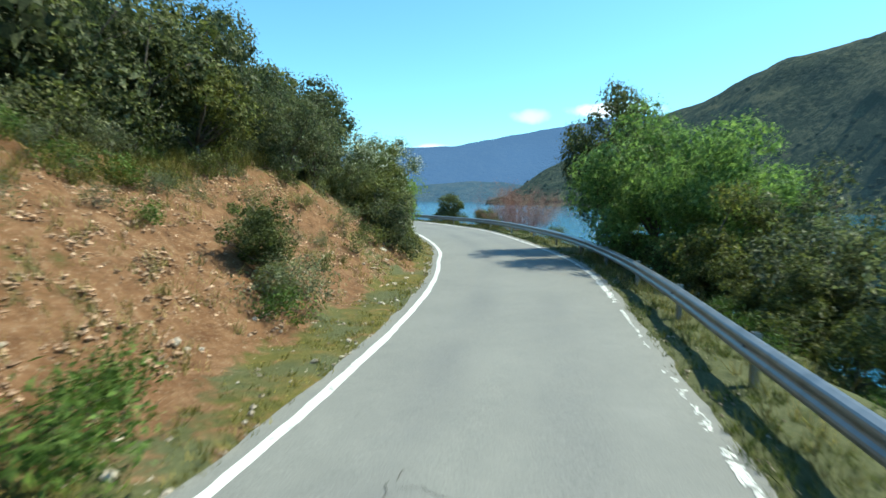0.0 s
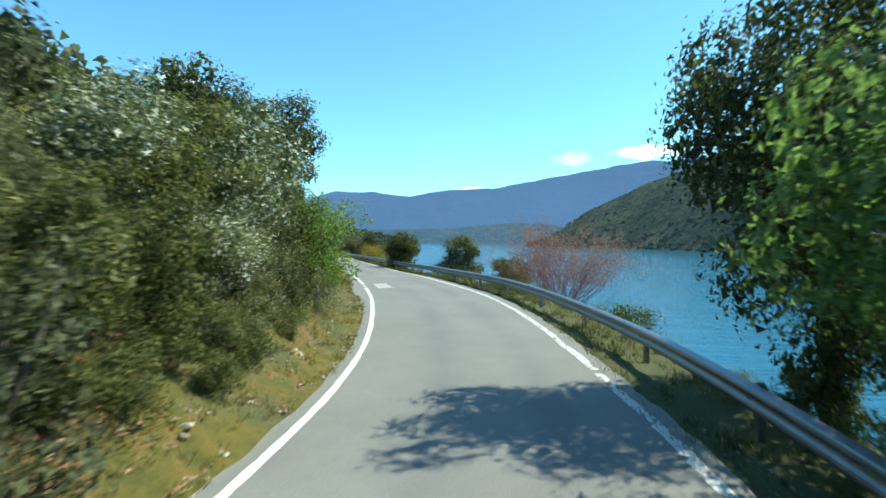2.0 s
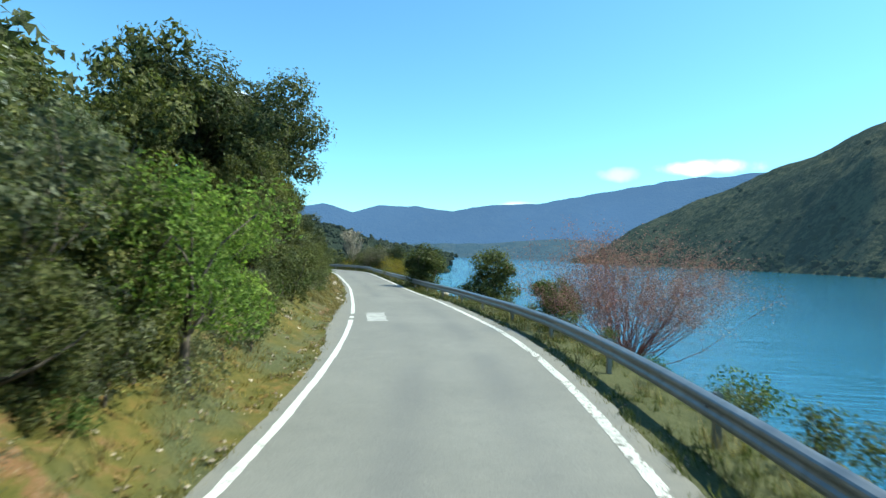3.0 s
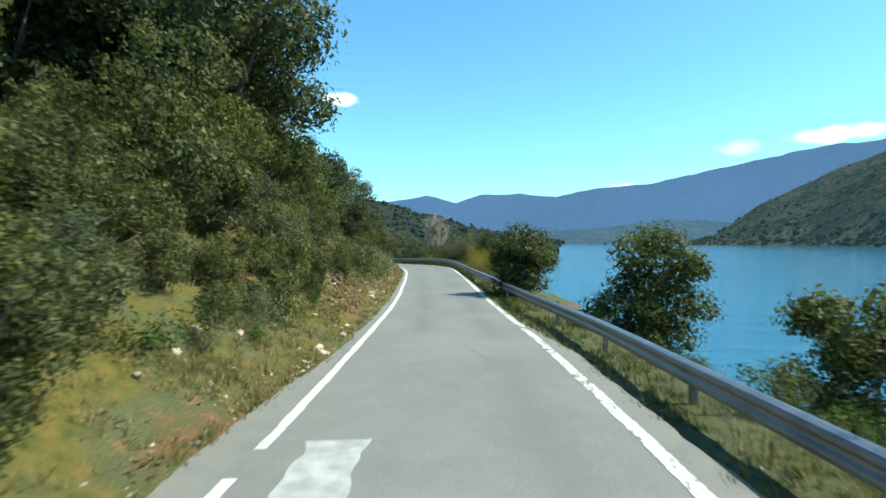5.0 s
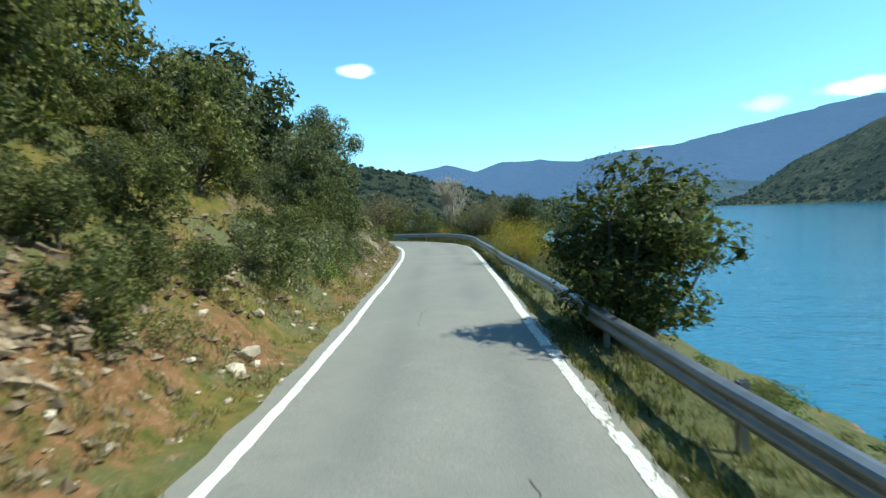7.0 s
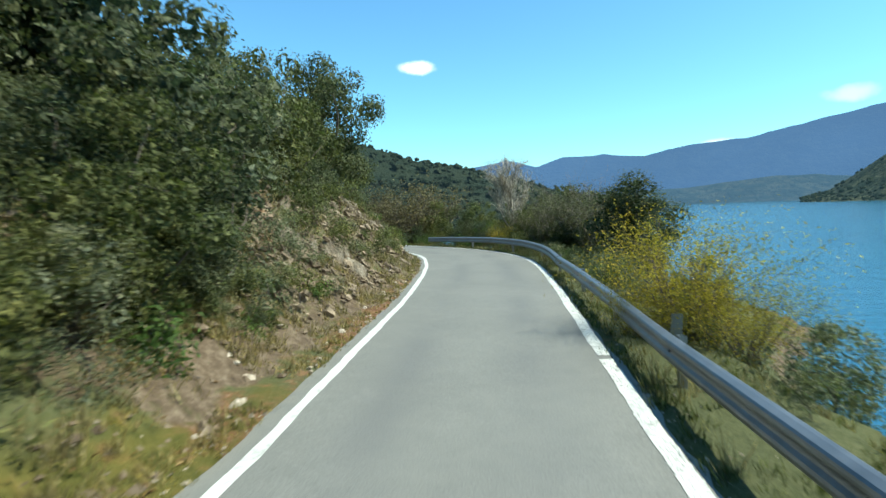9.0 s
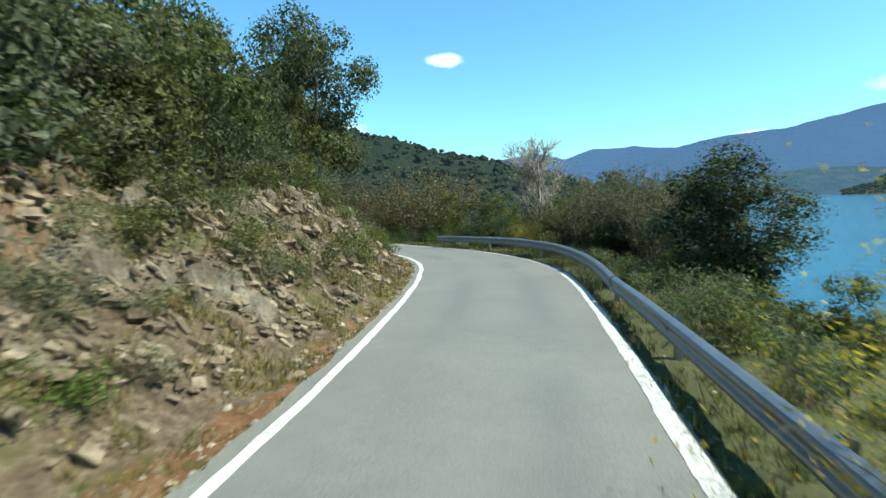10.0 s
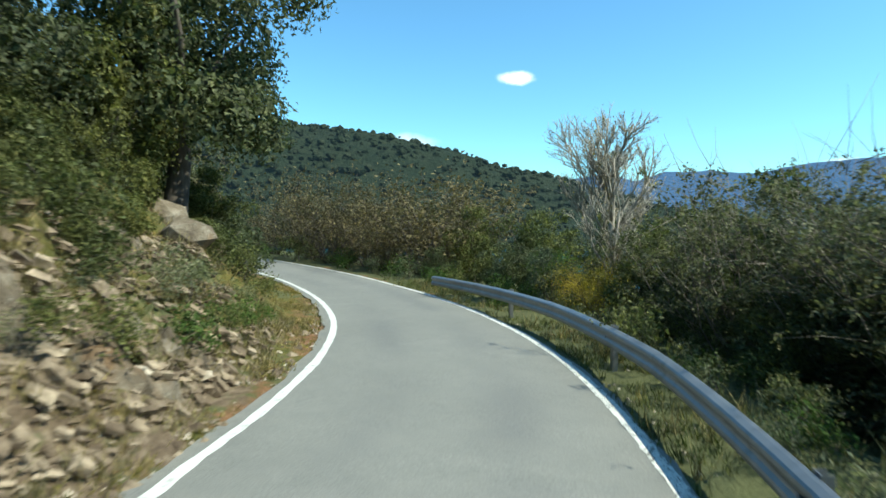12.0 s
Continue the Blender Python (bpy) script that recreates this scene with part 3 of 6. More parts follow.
# ---- far slopes ----
def slope(name, bearing0, bearing1, crest, near, deep, material, label, rough, n=220, m=40, seed=5, eye=(-5.0, 50.0)):
    """A range of hills round the place: crest gives (bearing to the left, elevation) in degrees as seen from the middle of the way."""
    b = np.linspace(bearing0, bearing1, n)
    cb, ce = zip(*crest)
    top = np.interp(b, cb, ce)
    verts = []
    nr = np.interp(b, *near)
    for j in range(m):
        u = j / (m - 1)
        dist = nr + deep * u
        r = np.radians(b)
        x, y = eye[0] - np.sin(r) * dist, eye[1] + np.cos(r) * dist
        peak = (nr + deep) * np.tan(np.radians(top)) + 7.8
        shape = np.sin(u * math.pi / 2) ** 1.25
        z = LAKE - 1.0 + peak * shape * (1 + rough * wobble(x, y, deep * 0.5, seed) * (1 - u) * u * 3) + rough * 9 * wobble(x, y, 40, seed + 1) * min(1, u * 4) * (1.15 - u)
        verts.append(np.stack([x, y, z], 1))
    back = verts[-1].copy()
    back[:, 2] = LAKE - 2
    back[:, :2] = eye + (back[:, :2] - eye) * 1.2
    verts.append(back)
    me = mesh(name, np.concatenate(verts), grid_faces(m + 1, n).tolist(), material)
    return tagged(new(name, me), label, "hill", kind="structure")


# each slope carries painted blue haze, weakest on the nearest hills
HAZE_BLUE = mat_far_slope("painted_blue_haze", (0.03, 0.05, 0.05), (0.06, 0.08, 0.06), 0.01, 0.86, (0.125, 0.265, 0.52))
HAZE_BLUE2 = mat_far_slope("hazy_shore", (0.03, 0.05, 0.04), (0.08, 0.09, 0.06), 0.02, 0.55, (0.12, 0.25, 0.42))
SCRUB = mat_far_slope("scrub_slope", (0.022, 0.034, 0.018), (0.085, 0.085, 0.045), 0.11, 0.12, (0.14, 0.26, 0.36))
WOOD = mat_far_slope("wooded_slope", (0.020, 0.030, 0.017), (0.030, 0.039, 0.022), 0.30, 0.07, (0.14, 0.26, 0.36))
slope("hill_far_range", *FAR_RANGE, ((-180, 180), (3000, 3000)), 900, HAZE_BLUE, "long blue mountain range beyond the lake", 0.10, 400, 16, 5)
slope("hill_far_shore", *FAR_SHORE, ((-180, 180), (1900, 1900)), 400, HAZE_BLUE2, "low hazy shore across the lake", 0.2, 200, 14, 9)
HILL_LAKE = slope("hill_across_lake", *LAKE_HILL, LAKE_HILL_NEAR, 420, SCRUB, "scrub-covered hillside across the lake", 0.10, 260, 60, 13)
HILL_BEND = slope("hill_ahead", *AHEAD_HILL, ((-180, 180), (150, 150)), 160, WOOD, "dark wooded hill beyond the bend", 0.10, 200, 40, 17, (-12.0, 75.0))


def far_wood(name, hill, n, lo, hi, zmax, material, label, seed, rows):
    """Clumps of scrub and trees on a far slope: uneven little crowns, too many to count."""
    rng = np.random.default_rng(seed)
    co = np.empty(len(hill.data.vertices) * 3, np.float32)
    hill.data.vertices.foreach_get("co", co)
    co = co.reshape(-1, 3)[: rows]
    w = np.exp(-np.clip(co[:, 2] - LAKE, 0, None) / zmax) * (co[:, 2] > LAKE + 0.3)
    pick = co[rng.choice(len(co), n, p=w / w.sum())]
    pick = pick + rng.normal(0, 2.0, pick.shape) * np.array([1, 1, 0.1])
    bm = bmesh.new()
    bmesh.ops.create_icosphere(bm, subdivisions=1, radius=1.0)
    base = np.array([list(v.co) for v in bm.verts])
    tri = np.array([[v.index for v in f.verts] for f in bm.faces])
    bm.free()
    size = (lo + (hi - lo) * rng.random(n) ** 2)[:, None, None]
    v = base[None] * rng.uniform(0.65, 1.25, (n, len(base), 1)) * size * np.array([1, 1, 0.85])
    v = v + pick[:, None, :] + np.array([0, 0, 1.0]) * size * 0.1
    f = (np.arange(n)[:, None, None] * len(base) + tri[None]).reshape(-1, 3)
    me = mesh(name, v.reshape(-1, 3), f.tolist(), material, False)
    return tagged(new(name, me), label, "woodland", kind="stuff")


# crowns take the same faint painted haze as the slope under them
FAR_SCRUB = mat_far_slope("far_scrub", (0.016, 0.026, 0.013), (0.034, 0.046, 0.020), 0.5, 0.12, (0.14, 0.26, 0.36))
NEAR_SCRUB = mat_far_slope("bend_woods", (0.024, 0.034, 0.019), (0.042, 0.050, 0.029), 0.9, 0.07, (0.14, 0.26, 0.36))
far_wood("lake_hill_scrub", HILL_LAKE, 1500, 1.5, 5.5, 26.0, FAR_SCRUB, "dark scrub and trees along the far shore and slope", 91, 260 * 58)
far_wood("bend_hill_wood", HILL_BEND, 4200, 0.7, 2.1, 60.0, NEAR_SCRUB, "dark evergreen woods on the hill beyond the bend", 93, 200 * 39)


# ---- building blocks ----
def part(name, me, parent, label="", category="", group="", kind=""):
    """A mesh object under a thing or under a part."""
    ob = new(name, me)
    ob.parent = parent
    return tagged(ob, label, category, group, kind)


def thing(name, label, category, group="", place=None):
    """An empty at the base of a thing, to carry its parts."""
    ob = new(name)
    ob.empty_display_size = 0.3
    if place is not None:
        ob.matrix_basis = place
    return tagged(ob, label, category, group)


def tube(points, radii, sides=6):
    """Vertices and faces of a tapered limb along points."""
    pts = [Vector(p) for p in points]
    verts, faces = [], []
    for i, (p, r) in enumerate(zip(pts, radii)):
        t = (pts[min(i + 1, len(pts) - 1)] - pts[max(i - 1, 0)]).normalized()
        u = t.cross(Vector((0.31, 0.95, 0.05))).normalized()
        w = t.cross(u)
        for k in range(sides):
            a = 2 * math.pi * k / sides
            verts.append(p + u * (r * math.cos(a)) + w * (r * math.sin(a)))
    for i in range(len(pts) - 1):
        for k in range(sides):
            a, b = i * sides + k, i * sides + (k + 1) % sides
            faces.append((a, b, b + sides, a + sides))
    faces.append(tuple(range(sides))[::-1])
    n = len(verts)
    faces.append(tuple(range(n - sides, n)))
    return verts, faces


def join(pieces):
    verts, faces = [], []
    for v, f in pieces:
        o = len(verts)
        verts.extend(v)
        faces.extend(tuple(i + o for i in q) for q in f)
    return verts, faces


def box(cx, cy, cz, sx, sy, sz):
    v = [(cx + sx * a / 2, cy + sy * b / 2, cz + sz * c / 2) for a in (-1, 1) for b in (-1, 1) for c in (-1, 1)]
    return v, [(0, 1, 3, 2), (4, 6, 7, 5), (0, 4, 5, 1), (2, 3, 7, 6), (0, 2, 6, 4), (1, 5, 7, 3)]


def ground_at(s, d):
    p = at(s, d)
    return float(height([p.x], [p.y])[0][0])


# ---- crash barrier ----
# face of the beam: depth towards the road and height, a double wave 0.31 m tall
WAVE = [(0.012, -0.155), (-0.02, -0.15), (-0.05, -0.118), (-0.056, -0.085), (-0.05, -0.055), (-0.026, -0.022), (-0.022, 0.0), (-0.026, 0.022), (-0.05, 0.055), (-0.056, 0.082), (-0.052, 0.108), (-0.036, 0.128), (0.02, 0.15), (0.05, 0.157), (0.062, 0.15)]
RAIL_S = np.concatenate([[-60.0], np.arange(4.0, 112.0, 4.0)])
RAIL_D = (RAIL_S, [3.13, 3.13, 3.12, 3.16, 3.17, 3.15, 3.2, 3.21, 3.2, 3.2, 3.19, 3.15, 3.06, 3.03, 2.88, 2.72, 2.63, 2.66, 2.64, 2.58, 2.62, 2.58, 2.52, 2.71, 2.8, 2.66, 2.36, 2.05])
RAIL_TOP = (RAIL_S, [0.61, 0.61, 0.61, 0.61, 0.6, 0.6, 0.61, 0.63, 0.63, 0.64, 0.63, 0.62, 0.6, 0.6, 0.59, 0.59, 0.59, 0.6, 0.59, 0.56, 0.53, 0.51, 0.52, 0.61, 0.67, 0.68, 0.64, 0.58])


def barrier(s0, s1, dist, tops, label, step):
    rail = thing("guardrail", label, "guardrail", "guardrail runs")
    n = max(1, round((s1 - s0) / step))
    cuts = np.linspace(s0, s1, n + 1)
    for a, b in zip(cuts[:-1], cuts[1:]):
        st = np.arange(a, b + 0.32, 0.3)  # each length laps over the next
        rows = []
        for j, s in enumerate(st):
            d, top = float(np.interp(s, *dist)), float(np.interp(s, *tops))
            lap = 0.004 if s > b else 0.0
            for u, w in WAVE:
                rows.append(at(s, d + u + lap, top - 0.155 + w))
            for u, w in WAVE[::-1]:
                rows.append(at(s, d + u + lap + 0.004, top - 0.155 + w))
        m = 2 * len(WAVE)
        f = []
        for j in range(len(st) - 1):
            for k in range(m):
                p, q = j * m + k, j * m + (k + 1) % m
                f.append((p, p + m, q + m, q))
        part("beam", mesh("beam", rows, f, STEEL, False), rail)
        # post at the joint, with spacer and bolt
        d, top = float(np.interp(a, *dist)), float(np.interp(a, *tops))
        low = ground_at(a, d + 0.12) - 0.4
        h = radians(heading(a))
        turn = Matrix.Rotation(h, 4, "Z")
        base = at(a + 0.12, d)
        web = join([box(0.075, 0, (top + low) / 2 + 0.0, 0.012, 0.10, top - low + 0.05), box(0.115, 0.048, (top + low) / 2, 0.09, 0.008, top - low + 0.05), box(0.115, -0.048, (top + low) / 2, 0.09, 0.008, top - low + 0.05)])
        v = [turn @ Vector(p) + base for p in web[0]]
        part("post", mesh("post", v, web[1], STEEL, False), rail, "galvanised channel post")
        v, f2 = box(0.035, 0, top - 0.155, 0.07, 0.09, 0.2)
        part("spacer", mesh("spacer", [turn @ Vector(p) + base for p in v], f2, STEEL, False), rail)
        v, f2 = tube([(-0.045, 0, top - 0.155), (-0.022, 0, top - 0.155)], [0.018, 0.022], 8)
        part("bolt", mesh("bolt", [turn @ Vector(p) + base for p in v], f2, STEEL), rail)
    return rail


barrier(-24, 87.7, RAIL_D, RAIL_TOP, "galvanised steel crash barrier along the grass verge", 4.0)
barrier(88.0, 107, RAIL_D, RAIL_TOP, "galvanised crash barrier, slightly bent, round the bend", 4.3)
# pale marker post behind the barrier
p = at(77.8, 3.2)
marker = thing("marker_post", "pale grey metal marker post behind the barrier", "post", place=pose(p.x, p.y, ground_at(77.8, 3.2), 0, 3, heading(77.8)))
part("pole", mesh("pole", *join([box(0, 0, 0.0, 0.05, 0.05, 0.9)]), STEEL, False), marker)
part("plate", mesh("plate", *join([box(0, -0.03, 0.38, 0.17, 0.008, 0.38), box(0, -0.037, 0.38, 0.13, 0.006, 0.32)]), STEEL, False), marker)


# ---- plants ----
def leaves(rng, pos, size, out, spread=0.9, long=2.0, lift=0.25, small=False):
    """Vertices (n*4) and faces of small pointed leaves at pos, facing roughly out."""
    n = len(pos)
    nor = out + rng.normal(0, spread, (n, 3)) + np.array([0, 0, lift])
    nor /= np.linalg.norm(nor, axis=1)[:, None] + 1e-9
    t = np.cross(nor, rng.normal(0, 1, (n, 3)))
    t /= np.linalg.norm(t, axis=1)[:, None] + 1e-9
    b = np.cross(nor, t)
    ln = (size * rng.uniform(0.6, 1.35, n))[:, None]
    wd = ln / long
    fold = nor * wd * 0.35
    if small:  # three-cornered leaves, for what stands far off or in great numbers
        v = np.stack([pos - t * ln * 0.5 + b * wd * 0.3, pos + b * -wd * 0.6 + fold, pos + t * ln * 0.5], 1)
        return v.reshape(-1, 3), np.arange(n * 3).reshape(n, 3)
    v = np.stack([pos - t * ln * 0.5, pos + b * wd * 0.5 + fold, pos + t * ln * 0.5, pos - b * wd * 0.5 + fold], 1)
    return v.reshape(-1, 3), (np.arange(n * 4).reshape(n, 4))


def fill(rng, blobs, n, shell=0.55, flat=0.85):
    """Points in the outer part of many round clumps, and the way out of each."""
    c, r = np.array([b[:3] for b in blobs]), np.array([b[3] for b in blobs])
    w = r**2 / (r**2).sum()
    i = rng.choice(len(blobs), n, p=w)
    u = rng.normal(0, 1, (n, 3))
    u /= np.linalg.norm(u, axis=1)[:, None]
    rr = r[i] * (shell + (1.05 - shell) * rng.random(n) ** 0.75) * (1 + 0.18 * np.sin(u[:, 0] * 7 + i) * np.cos(u[:, 2] * 6 + 2 * i))
    p = c[i] + u * rr[:, None] * np.array([1, 1, flat])
    return p, u


def blobs_in(rng, n, rx, ry, z0, z1, r0, r1, lean=0.0, cone=0.0):
    """Clumps that make up a crown between z0 and z1."""
    out = []
    while len(out) < n:
        u = rng.normal(0, 1, 3)
        u *= rng.random() ** 0.45 / np.linalg.norm(u)
        k = (u[2] + 1) / 2
        w = 1 - cone * k
        out.append((u[0] * rx * w + lean * k, u[1] * ry * w, z0 + (z1 - z0) * k, rng.uniform(r0, r1) * (1 - 0.3 * cone * k)))
    return out


def limb(rng, a, b, r0, r1, bend=0.15, steps=5, sides=6):
    a, b = Vector(a), Vector(b)
    L = (b - a).length
    pts = []
    off = Vector(rng.normal(0, bend * L, 3).tolist())
    for i in range(steps):
        t = i / (steps - 1)
        pts.append(a.lerp(b, t) + off * (math.sin(math.pi * t) * 0.7) + Vector(rng.normal(0, 0.012 * L, 3).tolist()) * (0 < t < 1))
    return tube(pts, [r0 + (r1 - r0) * i / (steps - 1) for i in range(steps)], sides)


def tree_parts(rng, blobs, trunk_r, fork, limbs=9, lean=0.0, foot=0.0):
    """Trunk and limbs that reach into the clumps."""
    top = Vector((lean * 0.4, 0, fork))
    out = [limb(rng, (0, 0, foot - 0.3), top, trunk_r * 1.25, trunk_r * 0.8, 0.06, 6, 8)]
    idx = rng.choice(len(blobs), min(limbs, len(blobs)), replace=False)
    for i in idx:
        b = Vector(blobs[i][:3])
        out.append(limb(rng, top - Vector((0, 0, rng.uniform(0, fork * 0.35))), b, trunk_r * 0.5, trunk_r * 0.1, 0.12, 4, 4))
        for _ in range(1):
            e = b + Vector((rng.uniform(-0.7, 0.7, 3) * blobs[i][3]).tolist())
            out.append(limb(rng, b, e, trunk_r * 0.12, 0.008, 0.1, 3, 3))
    return join(out)


def flower_mask(rng, me, n, share, corners):
    attribute(me, "flower", np.repeat((rng.random(n) < share).astype(np.float32), corners))


def plant(kind, label, category, blobs, n, size, leaf_mat, bark, trunk_r, fork, seed, limbs=9, long=2.0, shell=0.55, flat=0.85, spread=0.55, crown="crown", stem="trunk", flowers=0.0, group="", lift=0.25, small=False, core=0.0, fine=0.235):
    rng = np.random.default_rng(seed)
    root = thing(kind, label, category, group)
    v, f = tree_parts(rng, blobs, trunk_r, fork, limbs)
    part(stem, mesh(stem, v, f, bark), root)
    p, u = fill(rng, blobs, n, shell, flat)
    low = p[:, 2] > 0.02
    p, u = p[low], u[low]
    v, f = leaves(rng, p, size, u, spread, long, lift, small)
    if core:  # broad leaf sprays deep inside each clump, which close the crown
        inner = [(*b[:3], b[3] * core) for b in blobs]
        mean = float(np.mean([b[3] for b in blobs])) * core
        spray = min(mean * 0.62, fine)
        per = int(44 * (mean * 0.62 / spray) ** 1.7)
        q, w = fill(rng, inner, per * len(blobs), 0.75, flat)
        deep = q[:, 2] > 0.02
        q, w = q[deep], w[deep]
        v2, f2 = leaves(rng, q, spray, w, 0.5, 1.4, lift, small)
        v, f, p = np.concatenate([v, v2]), np.concatenate([f, f2 + len(v)]), np.concatenate([p, q])
    me = mesh(crown, v, f.tolist(), leaf_mat, False)
    flower_mask(rng, me, len(p), flowers, 3 if small else 4)
    part(crown, me, root)
    return root


def wands(rng, n, base_r, reach, tall, curl, r0, sides=4, steps=6):
    """Many stems that rise from one base and arch outwards, each with side twigs; returns limbs and tips."""
    out, tips = [], []
    for i in range(n):
        a = rng.uniform(0, 2 * math.pi)
        q = rng.uniform(0.15, 1.0)
        h = tall * rng.uniform(0.65, 1.0) * (1 - 0.25 * q)
        d = Vector((math.cos(a), math.sin(a), 0))
        pts, rad = [], []
        wig = rng.normal(0, 0.06 * tall, 3)
        sway = rng.normal(0, 0.022 * tall, 3)
        for k in range(steps):
            t = k / (steps - 1)
            pts.append(d * (base_r * 0.4 + reach * q * t**curl) + Vector((0, 0, h * (t - 0.12 * q * t**3))) + Vector((wig * math.sin(3 * t) + sway * math.sin(9 * t)).tolist()))
            rad.append(r0 * (1 - 0.85 * t))
        out.append(tube(pts, rad, sides))
        for k in range(2, steps):
            for _ in range(2):
                e = pts[k] + (d * 0.5 + Vector(rng.normal(0, 0.7, 3).tolist()) + Vector((0, 0, 0.7))) * (tall * 0.13)
                m = pts[k].lerp(e, 0.5) + Vector(rng.normal(0, 0.03, 3).tolist())
                out.append(tube([pts[k], m, e], [r0 * 0.35, r0 * 0.2, r0 * 0.08], 3))
                tips.extend([m, e])
    return join(out), np.array([list(t) for t in tips])


def wand_bush(kind, label, category, n, reach, tall, leaf_mat, bark, leaf_n, size, seed, curl=1.4, r0=0.02, fuzz=0.25, above=0.3, long=1.8, below=2.0):
    rng = np.random.default_rng(seed)
    root = thing(kind, label, category)
    (v, f), tips = wands(rng, n, 0.5, reach, tall, curl, r0)
    part("wood", mesh("wood", v, f, bark), root)
    tips = tips[(tips[:, 2] > tall * above) & (tips[:, 2] < tall * below)]
    p = tips[rng.integers(0, len(tips), leaf_n)] + rng.normal(0, fuzz, (leaf_n, 3))
    v, f = leaves(rng, p, size * 1.15, rng.normal(0, 1, (leaf_n, 3)), 0.9, long, small=True)
    part("foliage", mesh("foliage", v, f.tolist(), leaf_mat, False), root)
    return root


def bare_tree(label, tall, seed, bark, leaf_mat):
    """A leafless tree: trunk, limbs, branches and upright twigs in one wood mesh, and a few buds."""
    rng = np.random.default_rng(seed)
    root = thing("bare_tree", label, "tree")
    out, tips = [], []

    def grow(base, way, length, rad, level):
        mid = base + way * (length * 0.5) + Vector(rng.normal(0, 0.05 * length, 3).tolist())
        end = base + way * length + Vector(rng.normal(0, 0.07 * length, 3).tolist())
        out.append(tube([base, mid, end], [rad, rad * 0.8, rad * 0.55], (7, 5, 4, 3, 3)[level]))
        if level == 4:
            tips.append(end)
            return
        for i in range((15, 8, 6, 5)[level]):
            t = rng.uniform(0.12 if level == 0 else 0.25, 1.0)
            p0 = base.lerp(mid, t * 2) if t < 0.5 else mid.lerp(end, t * 2 - 1)
            side = Vector(rng.normal(0, 1, 3).tolist())
            side = (side - way * side.dot(way)).normalized()
            w = (way * 0.85 + side * rng.uniform(0.35, 0.8) + Vector((0, 0, 0.35))).normalized()
            grow(p0, w, length * (rng.uniform(0.40, 0.54) if level else rng.uniform(0.34, 0.50) * (1.25 - 0.6 * t)), max(rad * 0.46, 0.006), level + 1)

    grow(Vector((0, 0, -0.3)), Vector((0.03, 0, 1)), tall * 0.72, 0.095, 0)
    v, f = join(out)
    part("wood", mesh("wood", v, f, bark), root, "pale bare branches")
    t = np.array([list(q) for q in tips])
    t = t[rng.integers(0, len(t), 900)] + rng.normal(0, 0.08, (900, 3))
    v, f = leaves(rng, t, 0.06, rng.normal(0, 1, (900, 3)), small=True)
    part("buds", mesh("buds", v, f.tolist(), leaf_mat, False), root, "yellowish buds", kind="stuff")
    return root


PROTO = {}
USED = set()


def put(key, s=None, d=None, scale=1.0, turn=None, xy=None, sink=0.05, tall=1.0, label="", z=None, lean=0.0):
    """A plant of the kind key at a station and offset, or at a place; each one turned and sized for itself."""
    kinds = PROTO[key]
    root = kinds[put.count % len(kinds)]
    put.count += 1
    p = at(s, d) if xy is None else Vector((*xy, 0))
    if z is None:
        z = float(height([p.x], [p.y])[0][0])
    a = put.rng.uniform(0, 6.283) if turn is None else radians(turn)
    m = Matrix.LocRotScale((p.x, p.y, z - sink), Euler((radians(lean) * math.cos(a * 3), radians(lean) * math.sin(a * 5), a)), (scale, scale, scale * tall))
    if root.name in USED:
        ob = copy_thing(root, m)
    else:
        USED.add(root.name)
        root.matrix_basis = m
        ob = root
    if label:
        ob["label"] = label
    return ob


put.count, put.rng = 0, np.random.default_rng(77)


def make_oaks():
    for q in range(5):
        rng = np.random.default_rng(100 + q)
        b = blobs_in(rng, 30, 2.0, 2.0, 0.6, 5.2, 0.5, 0.95)
        PROTO.setdefault("oak", []).append(plant("oak_tree", "dense dark green holm oak on the hillside", "tree", b, 3000, 0.145, OAK_LEAF, BARK, 0.14, 1.2, 100 + q, 8, group="hillside oaks", long=1.7, small=True, shell=0.7, core=0.7))
    for q in range(4):
        rng = np.random.default_rng(140 + q)
        b = blobs_in(rng, 30, 1.8, 1.8, 0.2, 4.2, 0.42, 0.85)
        PROTO.setdefault("olive", []).append(plant("scrub_tree", "olive green evergreen scrub tree on the bank", "tree", b, 3100, 0.125, OLIVE_LEAF, BARK, 0.09, 0.8, 140 + q, 8, group="hillside scrub trees", long=1.7, small=True, shell=0.68, core=0.68))
    for q in range(3):
        rng = np.random.default_rng(180 + q)
        b = blobs_in(rng, 26, 1.5, 1.5, 0.2, 3.6, 0.45, 0.8)
        PROTO.setdefault("grey", []).append(plant("grey_scrub", "grey-green scrub, half bare, on the bank", "shrub", b, 3000, 0.115, GREY_LEAF, BARK, 0.07, 0.6, 180 + q, 12, shell=0.4, group="hillside scrub", small=True, core=0.45))


